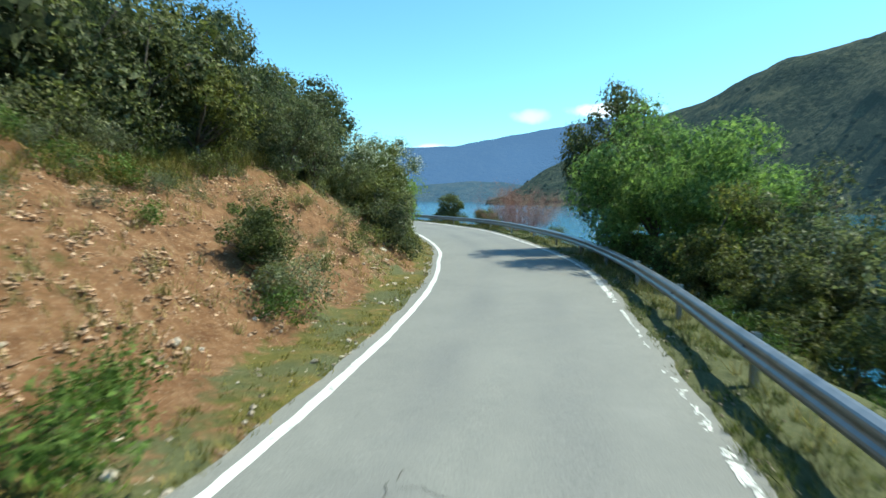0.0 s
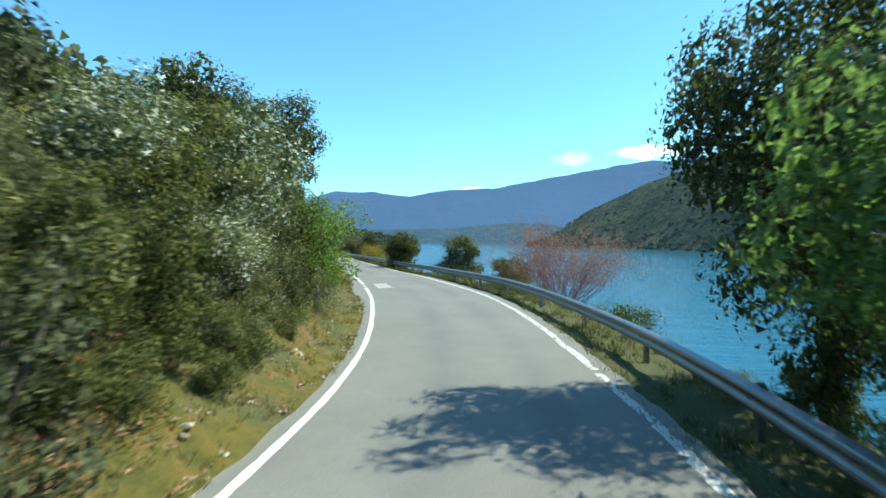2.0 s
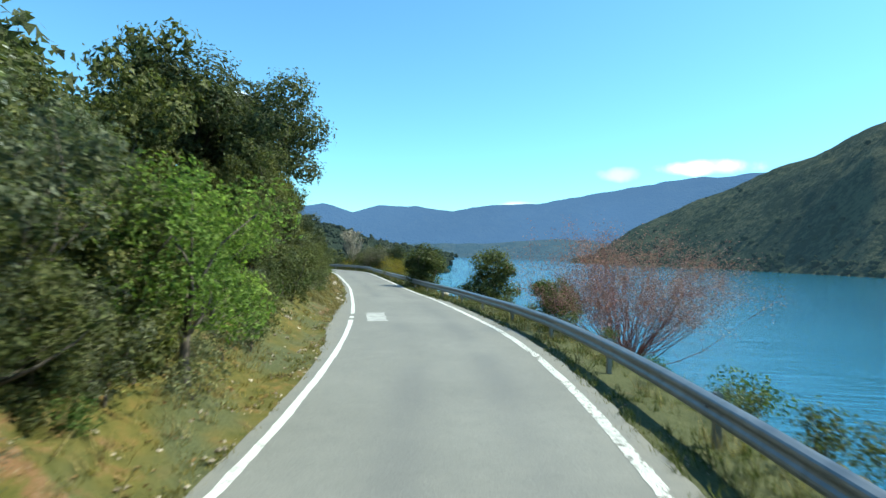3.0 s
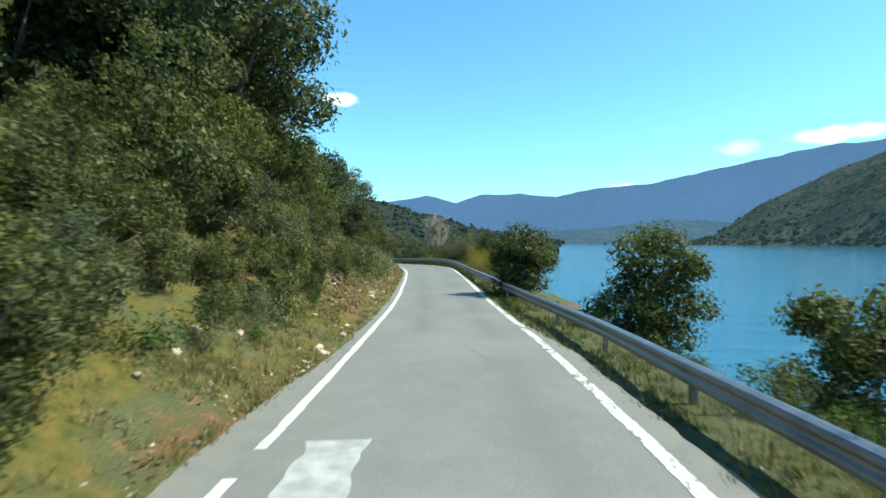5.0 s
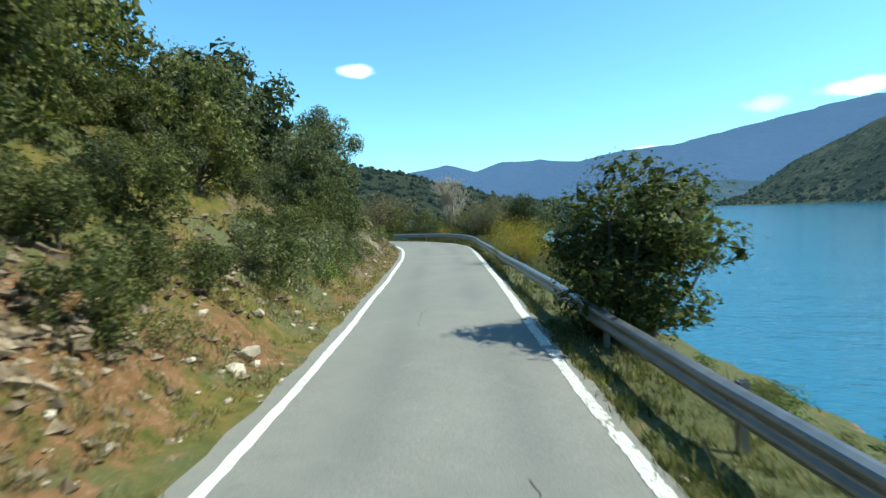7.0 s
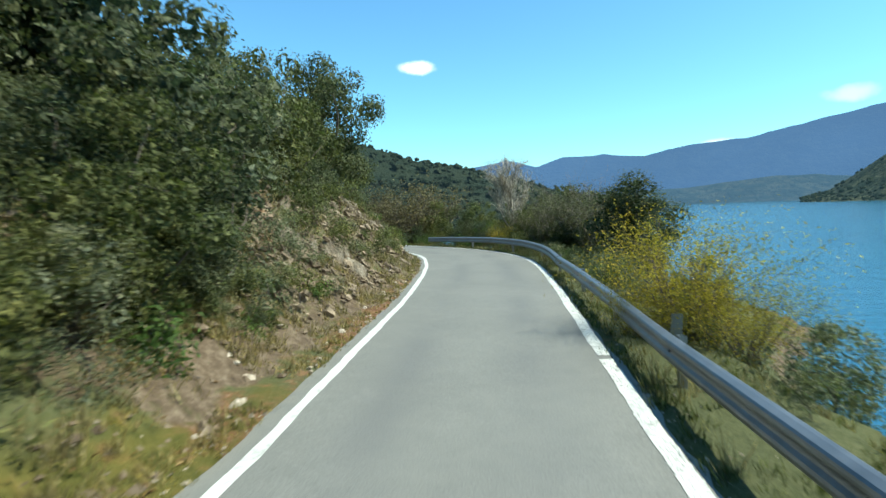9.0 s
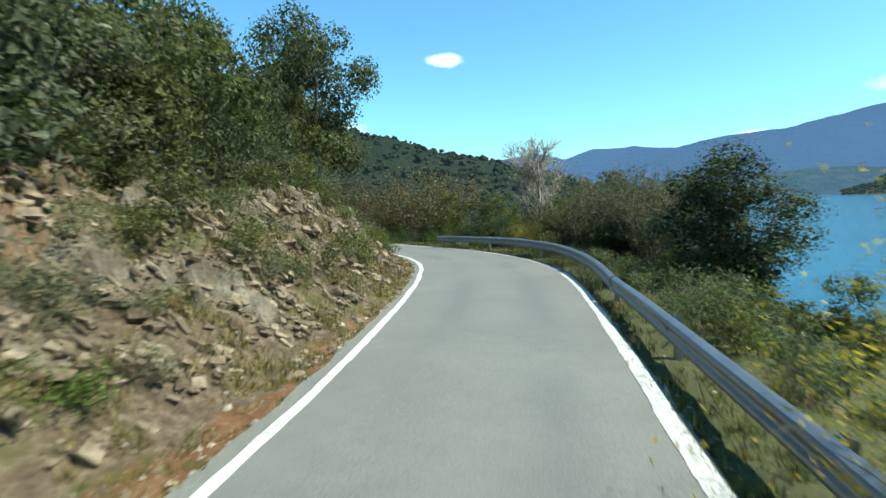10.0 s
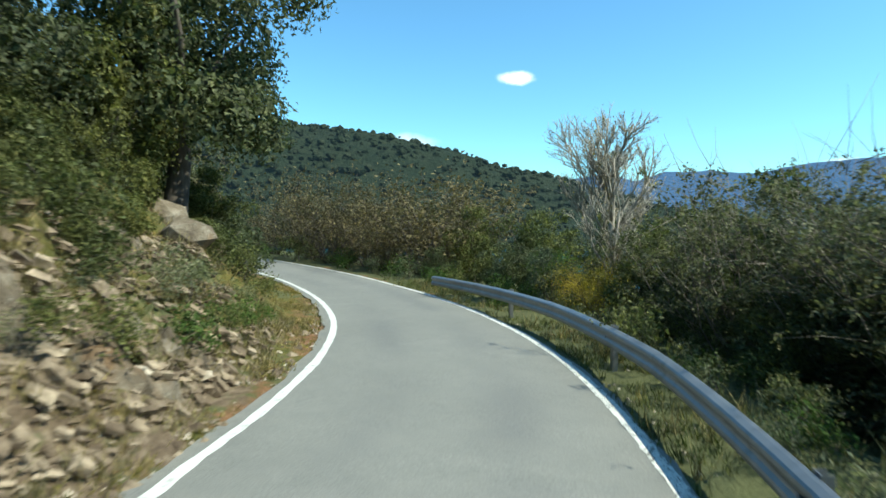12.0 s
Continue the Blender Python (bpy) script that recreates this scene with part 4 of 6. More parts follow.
def make_front():
    # the same kinds with fine leaves, for the rows beside the road
    for q in range(4):
        b = blobs_in(np.random.default_rng(150 + q), 46, 1.8, 1.8, 0.2, 4.2, 0.32, 0.72)
        PROTO.setdefault("olivefine", []).append(plant("scrub_tree", "olive green evergreen scrub tree on the bank", "tree", b, 6400, 0.088, OLIVE_LEAF, BARK, 0.09, 0.8, 150 + q, 9, group="hillside scrub trees", long=1.8, small=True, shell=0.6, core=0.66, fine=0.16, spread=0.8))
    for q in range(3):
        b = blobs_in(np.random.default_rng(110 + q), 46, 2.0, 2.0, 0.6, 5.2, 0.38, 0.8)
        PROTO.setdefault("oakfine", []).append(plant("oak_tree", "dense dark green holm oak on the hillside", "tree", b, 6800, 0.098, OAK_LEAF, BARK, 0.14, 1.2, 110 + q, 9, group="hillside oaks", long=1.7, small=True, shell=0.64, core=0.68, fine=0.17, spread=0.8))
        b = blobs_in(np.random.default_rng(130 + q), 46, 2.0, 2.0, 0.4, 5.2, 0.38, 0.8)
        PROTO.setdefault("dusty", []).append(plant("dusty_oak", "dusty grey-green holm oak above the earth bank", "tree", b, 6800, 0.094, DUSTY_LEAF, BARK, 0.13, 1.2, 130 + q, 9, group="hillside oaks", long=1.9, small=True, shell=0.6, core=0.68, fine=0.17, spread=0.8))


def make_upper():
    # the same kinds with coarser sprays, for higher up the hill
    for q in range(3):
        b = blobs_in(np.random.default_rng(120 + q), 26, 2.0, 2.0, 0.6, 5.2, 0.55, 0.95)
        PROTO.setdefault("oakup", []).append(plant("oak_tree", "dense dark green holm oak on the hillside", "tree", b, 1800, 0.2, OAK_LEAF, BARK, 0.14, 1.2, 120 + q, 5, group="hillside oaks", long=1.6, small=True, shell=0.7, core=0.72, fine=0.32))
        b = blobs_in(np.random.default_rng(160 + q), 26, 1.8, 1.8, 0.2, 4.2, 0.45, 0.85)
        PROTO.setdefault("oliveup", []).append(plant("scrub_tree", "olive green evergreen scrub tree on the bank", "tree", b, 1800, 0.175, OLIVE_LEAF, BARK, 0.09, 0.8, 160 + q, 5, group="hillside scrub trees", long=1.6, small=True, shell=0.68, core=0.7, fine=0.31))


def make_shrubs():
    for q in range(3):
        rng = np.random.default_rng(220 + q)
        b = blobs_in(rng, 16, 0.55, 0.55, 0.15, 1.1, 0.22, 0.4)
        PROTO.setdefault("shrub", []).append(plant("shrub", "small olive green shrub on the bank", "shrub", b, 680, 0.092, OLIVE_LEAF, BARK, 0.02, 0.25, 220 + q, 4, crown="foliage", stem="stem", group="bank shrubs", small=True, shell=0.3))
        rng = np.random.default_rng(240 + q)
        b = blobs_in(rng, 16, 0.6, 0.6, 0.1, 0.95, 0.2, 0.4)
        PROTO.setdefault("greyshrub", []).append(plant("grey_shrub", "grey-green aromatic shrub on stony earth", "shrub", b, 720, 0.08, GREY_LEAF, BARK, 0.015, 0.2, 240 + q, 4, crown="foliage", stem="stem", long=2.8, shell=0.2, group="bank shrubs", small=True))
        rng = np.random.default_rng(260 + q)
        b = blobs_in(rng, 14, 0.6, 0.6, 0.05, 0.75, 0.2, 0.38)
        PROTO.setdefault("herb", []).append(plant("leafy_herb", "bright green leafy herb beside the road", "plant", b, 680, 0.10, GREEN_LEAF, BARK, 0.012, 0.15, 260 + q, 3, crown="foliage", stem="stem", long=2.6, group="roadside herbs", small=True, shell=0.3))


make_oaks()
make_front()
make_upper()
make_shrubs()


# ---- the hillside ----
def may_grow(s, d):
    """Whether a wild plant may stand at that station and offset: the bare banks stay free."""
    if s < 21 and d > -8.8 or s < 15 and d > -10.8:
        return False
    if 35 < s < 39.8 and d > -7.0 or 25 < s < 31.5 and d > -7.0:
        return False
    if 58 < s < 60.6 and d > -4.8:
        return False
    if 77.5 < s < 98 and d > -5.7:
        return False
    return True


rngp = np.random.default_rng(9)
for s0 in np.arange(-6, 110, 2.3):
    for row, d0 in enumerate((4.9, 6.7, 9.2, 12.2, 16.0)):
        s = s0 + rngp.uniform(-0.8, 0.8)
        d = -(d0 + rngp.uniform(-0.7, 0.7))
        if row == 4 and rngp.random() < 0.4 or s > 90 and row > 3 or s > 97 and row > 2 or s > 104 and row > 1:
            continue
        if row == 4 and (s > 27 or s < 2) or 38 < s < 76 and row == 3 and rngp.random() < 0.4:
            continue
        if not may_grow(s, d):
            continue
        if np.hypot(at(s, d).x + 13.5, at(s, d).y - 56.8) < 1.6:
            continue
        pick = rngp.random()
        if s < 24:
            key, sc = ("oak", rngp.uniform(0.85, 1.1)) if pick < 0.8 else ("olive", rngp.uniform(0.9, 1.2))
        elif s < 46:
            key, sc = (("olive", 1.0) if pick < 0.4 else ("grey", 1.05) if pick < 0.86 else ("oak", 0.9))
        elif s < 76:
            key, sc = (("olive", 1.05) if pick < 0.72 else ("oak", 0.88) if pick < 0.92 else ("grey", 1.05))
        else:
            key, sc = (("oak", 0.9) if pick < 0.62 else ("olive", 1.0) if pick < 0.88 else ("grey", 1.1))
        sc *= (0.52, 0.8, 1.0, 1.0, 1.05)[row] * (0.92 if 17 < s < 26 and row > 0 else 0.62 if 26 <= s < 45 and 0 < row < 3 else 0.85 if 26 <= s < 45 and row == 3 else 0.85 if 45 <= s < 54 and row > 0 else 1.42 if 62 < s < 82 and row > 1 else 1.28 if s > 54 and row > 0 else 1.0)
        if row > 2 and key != "grey":
            key += "up"
        elif row > 0 and key != "grey":
            key += "fine"
        if row > 0 and s < 24 and key[:3] == "oak":
            key = "dusty"
        put(key, s, d, sc * rngp.uniform(0.85, 1.12), tall=rngp.uniform(0.9, 1.12), sink=0.3 if key[:3] != "oak" else 0.7)

# named plants of the hill side
big = plant("oak_tree", "tall dark round-crowned holm oak above the road", "tree", blobs_in(np.random.default_rng(5), 70, 3.9, 3.9, 3.2, 9.3, 0.9, 1.4), 25000, 0.17, OAK_LEAF, BARK, 0.3, 3.6, 501, 14, small=True, long=1.6, core=0.7)
PROTO["bigoak"] = [big]
put("bigoak", xy=(-14.0, 56.9), turn=20, scale=1.24, tall=0.88, sink=0.9)
put("bigoak", xy=(-17.6, 56.2), turn=170, scale=1.05, tall=0.8, sink=1.2)
hang = plant("oak_tree", "large holm oak overhanging the rocky bank", "tree", blobs_in(np.random.default_rng(6), 46, 3.0, 3.0, 1.5, 8.0, 0.6, 1.15), 20000, 0.15, OAK_LEAF, BARK, 0.26, 3.0, 502, 16, small=True, long=1.6, core=0.6)
PROTO["hang"] = [hang]
put("hang", xy=(-30.2, 95.6), turn=0, scale=1.04, tall=1.12)
put("olive", 22.6, -5.0, 1.05, label="big grey-olive evergreen bush beside the verge", tall=1.0)
put("olive", 23.9, -5.6, 1.0)
put("oak", 24.2, -8.4, 0.9)
put("grey", 29.6, -5.0, 1.0)
put("grey", 31.2, -5.3, 1.1)
put("olive", 32.4, -6.0, 1.0)
white = plant("flowering_shrub", "tall shrub covered in small white flowers", "shrub", blobs_in(np.random.default_rng(7), 30, 1.5, 1.5, 1.4, 4.6, 0.45, 0.8), 9000, 0.085, WHITE_LEAF, BARK, 0.09, 1.2, 503, 14, flowers=0.2, shell=0.4, small=True, core=0.45)
PROTO["white"] = [white]
put("white", 27.8, -5.2, 0.92)
put("white", 29.6, -5.6, 0.78)
for s, d, k, key in ((28.8, -6.8, 0.85, "grey"), (30.2, -6.6, 0.85, "grey"), (29.2, -7.8, 0.85, "olive"), (28.5, -4.8, 0.5, "olive"), (30.6, -4.6, 0.55, "olive"), (31.6, -6.4, 0.8, "olive"), (27.0, -6.8, 0.8, "olive"), (50.0, -6.6, 0.8, "olive"), (48.4, -6.6, 0.8, "olive"), (51.6, -6.2, 0.75, "olive"), (46.8, -6.4, 0.75, "olive"), (77.4, -8.6, 1.35, "oakup"), (80.0, -8.8, 1.3, "oakup"), (74.6, -8.4, 1.3, "oakup")):
    put(key, s, d, k, sink=0.3)
put("white", 25.9, -6.0, 0.85)
for s, d, k, key in ((26.4, -4.9, 0.66, "white"), (28.0, -4.9, 0.62, "white"), (25.6, -4.4, 0.42, "grey"), (27.2, -4.3, 0.4, "grey"), (28.8, -4.7, 0.62, "grey"), (27.0, -5.5, 0.8, "olivefine"), (30.2, -4.8, 0.6, "olivefine"), (31.6, -5.0, 0.66, "grey"), (29.4, -5.4, 0.8, "grey"), (32.8, -5.4, 0.7, "olivefine"), (24.8, -5.0, 0.7, "olivefine")):
    put(key, s, d, k, sink=0.35)
for s, d, k in ((21.4, -4.7, 0.5), (22.3, -4.4, 0.45), (23.2, -4.3, 0.48), (24.3, -4.5, 0.5), (25.5, -4.6, 0.5), (26.6, -4.5, 0.5), (27.7, -4.5, 0.46), (22.6, -5.6, 0.7), (24.6, -5.6, 0.7), (26.2, -5.4, 0.62)):
    put("olive", s, d, k, sink=0.25, label="big grey-olive evergreen bush beside the verge")
fresh = plant("fresh_bush", "light green leafy bush against the dark scrub", "shrub", blobs_in(np.random.default_rng(8), 24, 1.25, 1.25, 0.5, 3.3, 0.4, 0.75), 5600, 0.10, LIGHT_LEAF, BARK, 0.08, 0.8, 504, 10)
PROTO["fresh"] = [fresh]
put("fresh", 33.4, -4.2, 1.05)
put("fresh", 36.6, -4.9, 0.72)
put("olivefine", 11.1, -5.0, 0.82, tall=0.98, label="upright dark shrub growing on the bare earth bank")
put("shrub", 11.8, -5.3, 1.3)
put("olive", 10.6, -4.5, 0.42, tall=1.0)
put("greyshrub", 10.2, -4.3, 1.2)
put("greyshrub", 10.8, -4.0, 1.1)
put("herb", 9.8, -3.95, 0.9)
put("greyshrub", 11.5, -4.2, 0.9)
# dark oaks along the top of the earth bank
for s, d, k in ((16.6, -8.8, 1.0), (18.9, -7.6, 0.72), (14.6, -10.2, 1.1), (12.2, -11.4, 1.15), (9.2, -12.2, 1.2), (6.0, -12.4, 1.2), (3.0, -12.4, 1.2), (17.8, -10.2, 0.9), (12.8, -11.4, 1.4), (8.0, -12.2, 1.4), (4.2, -12.4, 1.4), (20.9, -8.6, 0.85)):
    put("dusty" if d > -11.5 else "oliveup" if int(s) % 2 else "oakup", s, d, k * (1.15 if int(s) % 2 else 1.0), sink=0.5)
for s, d, k in ((4.2, -3.25, 1.15), (4.9, -3.5, 1.0), (3.6, -3.7, 1.2), (5.6, -3.9, 0.8)):
    put("herb", s, d, k)
# along the crest of the bare bank
for s in np.arange(3, 21, 1.3):
    put(("greyshrub", "shrub", "greyshrub")[int(s) % 3], s, -8.9 - rngp.uniform(0, 1.6), rngp.uniform(0.9, 1.5))
for s, d, k, key in ((13.2, -6.2, 0.5, "shrub"), (6.4, -7.2, 0.45, "greyshrub"), (11.5, -7.6, 0.5, "greyshrub"), (15.5, -5.4, 0.6, "greyshrub"), (17.2, -4.8, 0.55, "shrub"), (18.6, -5.6, 0.8, "greyshrub"), (19.6, -4.6, 0.6, "shrub"), (20.6, -4.3, 0.7, "greyshrub"), (14.2, -8.0, 0.7, "shrub")):
    put(key, s, d, k)
# a green fringe of herbs behind the lip of the bank
for s in np.arange(4.5, 17, 0.24):
    put(("greyshrub", "herb", "greyshrub")[int(rngp.integers(0, 3))], s, -(8.2 + rngp.uniform(0, 2.9)), rngp.uniform(0.5, 1.0))
# herbs and low shrubs over the upper part of the earth bank
for s in np.arange(2.5, 21, 0.62):
    put(("greyshrub", "herb", "greyshrub", "shrub")[int(rngp.integers(0, 4))], s, -(6.6 + rngp.uniform(0, 2.4)), rngp.uniform(0.3, 0.75))
for s in np.arange(11, 22, 0.7):
    put(("greyshrub", "shrub")[int(rngp.integers(0, 2))], s, -(4.3 + rngp.uniform(0, 2.2)), rngp.uniform(0.2, 0.5))
# low growth at the foot of the scrub
for s in np.arange(22, 104, 0.8):
    if 54.5 < s < 61 and rngp.random() < 0.75:
        continue
    foot = float(np.interp(s, *FOOT))
    key = ("shrub", "greyshrub", "shrub", "herb")[int(rngp.integers(0, 4))]
    near = 0.5 if s < 76 else 0.3
    put(key, s, -(foot + near + rngp.uniform(0.0, 1.3)), rngp.uniform(0.35, 0.8) * (1.25 if 24 < s < 50 else 0.9))
# on the rocky bank
for s in np.arange(76, 101, 0.5):
    foot = float(np.interp(s, *FOOT))
    put(("greyshrub", "shrub", "greyshrub")[int(rngp.integers(0, 3))], s, -(foot + rngp.uniform(0.5, 3.4)), rngp.uniform(0.35, 1.0))
for s, d, k, key in ((76.4, -4.1, 0.55, "olive"), (75.0, -4.2, 0.72, "olive"), (73.2, -4.3, 0.78, "olive"), (71.2, -4.3, 0.7, "olive"), (69.0, -4.2, 0.7, "olive"), (66.8, -4.1, 0.6, "grey"), (64.6, -4.1, 0.6, "olive"), (62.6, -4.3, 0.6, "olive"), (54.4, -4.8, 0.6, "olive"), (52.2, -4.9, 0.62, "olive"), (50.2, -5.2, 0.66, "olive"), (48.0, -5.4, 0.66, "grey"), (45.6, -5.2, 0.6, "olive"), (43.0, -5.2, 0.62, "olive"), (40.8, -5.0, 0.6, "olive"), (31.6, -4.5, 0.55, "grey"), (28.8, -4.1, 0.36, "olive"), (26.2, -4.0, 0.42, "olive"), (24.6, -3.9, 0.45, "olive"), (25.4, -4.3, 0.5, "olive"), (56.6, -4.1, 0.7, "olive"), (55.4, -4.4, 0.8, "olive"), (53.6, -4.2, 0.62, "olive"), (57.2, -5.4, 0.8, "olive"), (55.0, -6.0, 0.9, "oak"), (61.2, -4.0, 0.62, "olive"), (78.0, -3.9, 0.42, "olive"), (79.0, -3.6, 0.34, "grey")):
    put(key, s, d, k, sink=0.2)
put("grey", 77.0, -3.9, 0.42)
for s, d, k, key in ((74.2, -3.9, 0.5, "olive"), (75.4, -3.8, 0.48, "olive"), (76.2, -4.3, 0.6, "olive"), (72.4, -3.9, 0.5, "olive"), (73.4, -3.7, 0.4, "oak"), (70.2, -3.9, 0.45, "olive"), (76.8, -3.5, 0.26, "grey"), (77.4, -3.3, 0.24, "oak"), (68.0, -3.9, 0.45, "olive")):
    put(key, s, d, k, sink=0.15)
for s, d, k, key in ((68.4, -3.4, 1.0, "greyshrub"), (69.6, -3.7, 1.3, "greyshrub"), (70.6, -3.3, 0.9, "herb"), (71.6, -3.6, 1.2, "greyshrub"), (72.8, -3.4, 0.9, "shrub"), (67.2, -3.6, 1.1, "shrub"), (74.0, -3.3, 0.8, "greyshrub"), (75.2, -3.5, 1.0, "herb"), (52.6, -3.7, 0.8, "shrub"), (51.2, -3.9, 0.9, "greyshrub"), (49.6, -4.1, 0.8, "shrub"), (33.0, -3.9, 0.9, "greyshrub"), (35.4, -4.3, 1.0, "greyshrub"), (37.0, -4.2, 0.9, "shrub"), (39.0, -4.4, 0.9, "shrub")):
    put(key, s, d, k)
put("greyshrub", 78.0, -3.5, 1.1)
for s, d, k in ((79.0, -5.4, 0.6), (80.8, -5.6, 0.6), (82.6, -5.5, 0.62), (84.2, -5.7, 0.6), (86.0, -5.6, 0.62), (87.8, -5.7, 0.6), (89.6, -5.6, 0.62), (91.4, -5.6, 0.6), (93.2, -5.4, 0.6), (95.0, -5.3, 0.6), (97.0, -5.0, 0.6)):
    put("olive", s, d, k, sink=0.35)
put("oak", 77.8, -5.0, 0.92, sink=0.5)
put("oak", 75.8, -5.2, 1.05, sink=0.5)
put("oak", 77.0, -4.1, 0.5, sink=0.3)
put("oak", 77.8, -4.3, 0.42, sink=0.3)
put("olive", 76.4, -3.7, 0.42, sink=0.2)
put("grey", 71.4, -3.6, 0.42, sink=0.2)
for s, d, k in ((57.6, -4.3, 0.6), (58.7, -4.8, 0.66), (56.0, -3.9, 0.42), (59.8, -5.4, 0.75), (78.5, -4.5, 0.5), (58.3, -5.2, 0.7), (59.2, -6.2, 0.85), (57.2, -4.4, 0.5), (60.8, -6.0, 0.8), (56.4, -4.0, 0.45), (62.2, -5.4, 0.7), (50.8, -4.5, 0.5), (52.0, -4.3, 0.42)):
    put("olive", s, d, k, sink=0.25)
for s, d, k, key in ((73.0, -4.1, 0.55, "olivefine"), (74.4, -3.8, 0.48, "grey"), (71.8, -4.3, 0.6, "oakfine"), (75.6, -3.9, 0.62, "olivefine"), (76.8, -3.8, 0.55, "oakfine"), (77.8, -4.0, 0.6, "olivefine"), (78.6, -4.6, 0.62, "oakfine"), (77.2, -4.9, 0.75, "oakfine"), (78.2, -3.4, 0.3, "olive")):
    put(key, s, d, k, sink=0.3)
put("oak", 79.4, -6.3, 1.05, sink=0.6)
put("grey", 82.0, -6.3, 1.35, sink=0.4)
put("grey", 85.0, -6.3, 1.35, sink=0.4)
put("oak", 88.4, -6.5, 1.05, sink=0.6)
put("oak", 91.8, -6.5, 1.05, sink=0.6)
put("oak", 95.6, -6.3, 0.75, sink=0.6)
for s, d, k in ((92.2, -8.8, 1.2), (95.0, -8.2, 1.25), (97.8, -8.4, 1.2), (100.6, -8.2, 1.3), (103.6, -8.6, 1.4), (107.2, -8.0, 1.3), (99.2, -6.6, 0.85), (102.0, -6.4, 0.9), (108.6, -6.2, 0.95), (105.0, -11.0, 1.4), (98.0, -11.4, 1.3), (93.0, -11.6, 1.3)):
    put("oakfine" if int(s) % 3 else "olivefine", s, d, k * 1.15, tall=1.22, sink=0.5)
for s, d, k in ((107.4, -4.7, 0.6), (109.2, -4.9, 0.62), (106.4, -5.4, 0.7)):
    put("olivefine", s, d, k, sink=0.3)

# ---- the lake side ----
sunny = plant("spring_tree", "broad tree with bright fresh yellow-green leaves", "tree", blobs_in(np.random.default_rng(11), 66, 2.8, 2.8, 0.5, 5.5, 0.6, 1.05), 31000, 0.084, FRESH_LEAF, BARK, 0.14, 1.4, 511, 14, small=True, long=1.7, core=0.74, fine=0.2)
PROTO["sunny"] = [sunny]
put("sunny", xy=(8.3, 21.2), scale=1.02, tall=1.14, turn=30)
put("sunny", 18.3, 6.3, 0.78, tall=1.15, turn=200)
put("dusty", 15.6, 7.6, 1.0, tall=1.08, label="dusty green tree on the lake bank behind the barrier")
put("dusty", 17.6, 6.7, 0.8)
for s, d, k in ((14.4, 5.6, 0.78), (16.0, 5.7, 0.85), (12.8, 5.9, 0.62)):
    put("olivefine", s, d, k, sink=0.3, label="dense dark bush close behind the barrier")
put("dusty", 13.4, 8.2, 0.95)
lake_oak = plant("oak_tree", "dark spreading oak on the lake bank behind the barrier", "tree", blobs_in(np.random.default_rng(15), 64, 2.5, 2.5, 1.0, 7.0, 0.6, 1.1), 27000, 0.10, OAK_LEAF, BARK, 0.2, 2.4, 512, 14, shell=0.55, small=True, long=1.6, core=0.68, fine=0.2, spread=0.8)
PROTO["lakeoak"] = [lake_oak]
put("lakeoak", xy=(7.95, 25.9), scale=0.82, tall=1.42, turn=10)
put("grey", 14.0, 6.8, 1.3, tall=1.0, label="dusty green tree on the lake bank behind the barrier")
put("grey", 11.8, 7.4, 1.35, tall=0.95, label="dusty green tree on the lake bank behind the barrier")
put("grey", 12.6, 5.9, 0.95)
for s, d, k in ((13.4, 6.3, 1.1), (10.6, 7.2, 1.1), (15.8, 7.4, 1.15), (7.8, 7.6, 1.0)):
    put("grey", s, d, k, label="dusty green half-bare scrub on the lake bank")
for s, d, k in ((17.0, 5.4, 0.85), (19.2, 4.9, 0.65), (22.8, 5.2, 0.7), (12.0, 5.2, 0.7), (14.6, 5.3, 0.85), (21.2, 4.7, 0.6), (25.5, 5.2, 0.7), (10.0, 5.4, 0.65), (15.6, 4.7, 0.5), (17.8, 4.6, 0.5), (20.2, 5.6, 0.7), (23.8, 4.9, 0.55), (24.4, 6.0, 0.8), (18.2, 6.4, 0.9), (13.2, 4.8, 0.5), (22.2, 6.4, 0.8), (26.6, 5.6, 0.55), (16.4, 5.8, 0.8)):
    put("olive", s, d, k)
red = wand_bush("red_shrub", "wide vase-shaped shrub with bare stems and reddish buds", "shrub", 90, 4.3, 5.2, RED_LEAF, RED_BARK, 36000, 0.055, 521, 1.0, 0.02, 0.2, 0.34)
put.rng = np.random.default_rng(5)
PROTO["red"] = [red]
put("red", xy=(6.3, 44.2), scale=0.82, tall=1.06, turn=0)
lake_bush = plant("lake_bush", "leafy green tree standing on the lake bank", "tree", blobs_in(np.random.default_rng(12), 38, 1.8, 1.8, 0.1, 4.5, 0.55, 0.9), 11000, 0.12, OLIVE_LEAF, BARK, 0.09, 0.8, 531, 12, shell=0.4, small=True, long=1.6, core=0.68)
lake_bush2 = plant("lake_bush", "leafy green tree standing on the lake bank", "tree", blobs_in(np.random.default_rng(13), 36, 1.7, 1.7, 0.1, 4.3, 0.55, 0.9), 10500, 0.12, OLIVE_LEAF, BARK, 0.09, 0.8, 532, 12, shell=0.4, small=True, long=1.6, core=0.68)
PROTO["lake"] = [lake_bush, lake_bush2]
put("lake", xy=(0.86, 58.6), scale=0.92, tall=0.95)
put("lake", xy=(4.2, 53.4), scale=0.7, tall=1.1)
round_bush = plant("round_bush", "dense dark rounded bush growing over the barrier", "shrub", blobs_in(np.random.default_rng(14), 40, 1.35, 1.35, 0.4, 3.3, 0.45, 0.75), 15000, 0.09, OLIVE_LEAF, BARK, 0.09, 0.8, 541, 12, small=True, core=0.72)
PROTO["round"] = [round_bush]
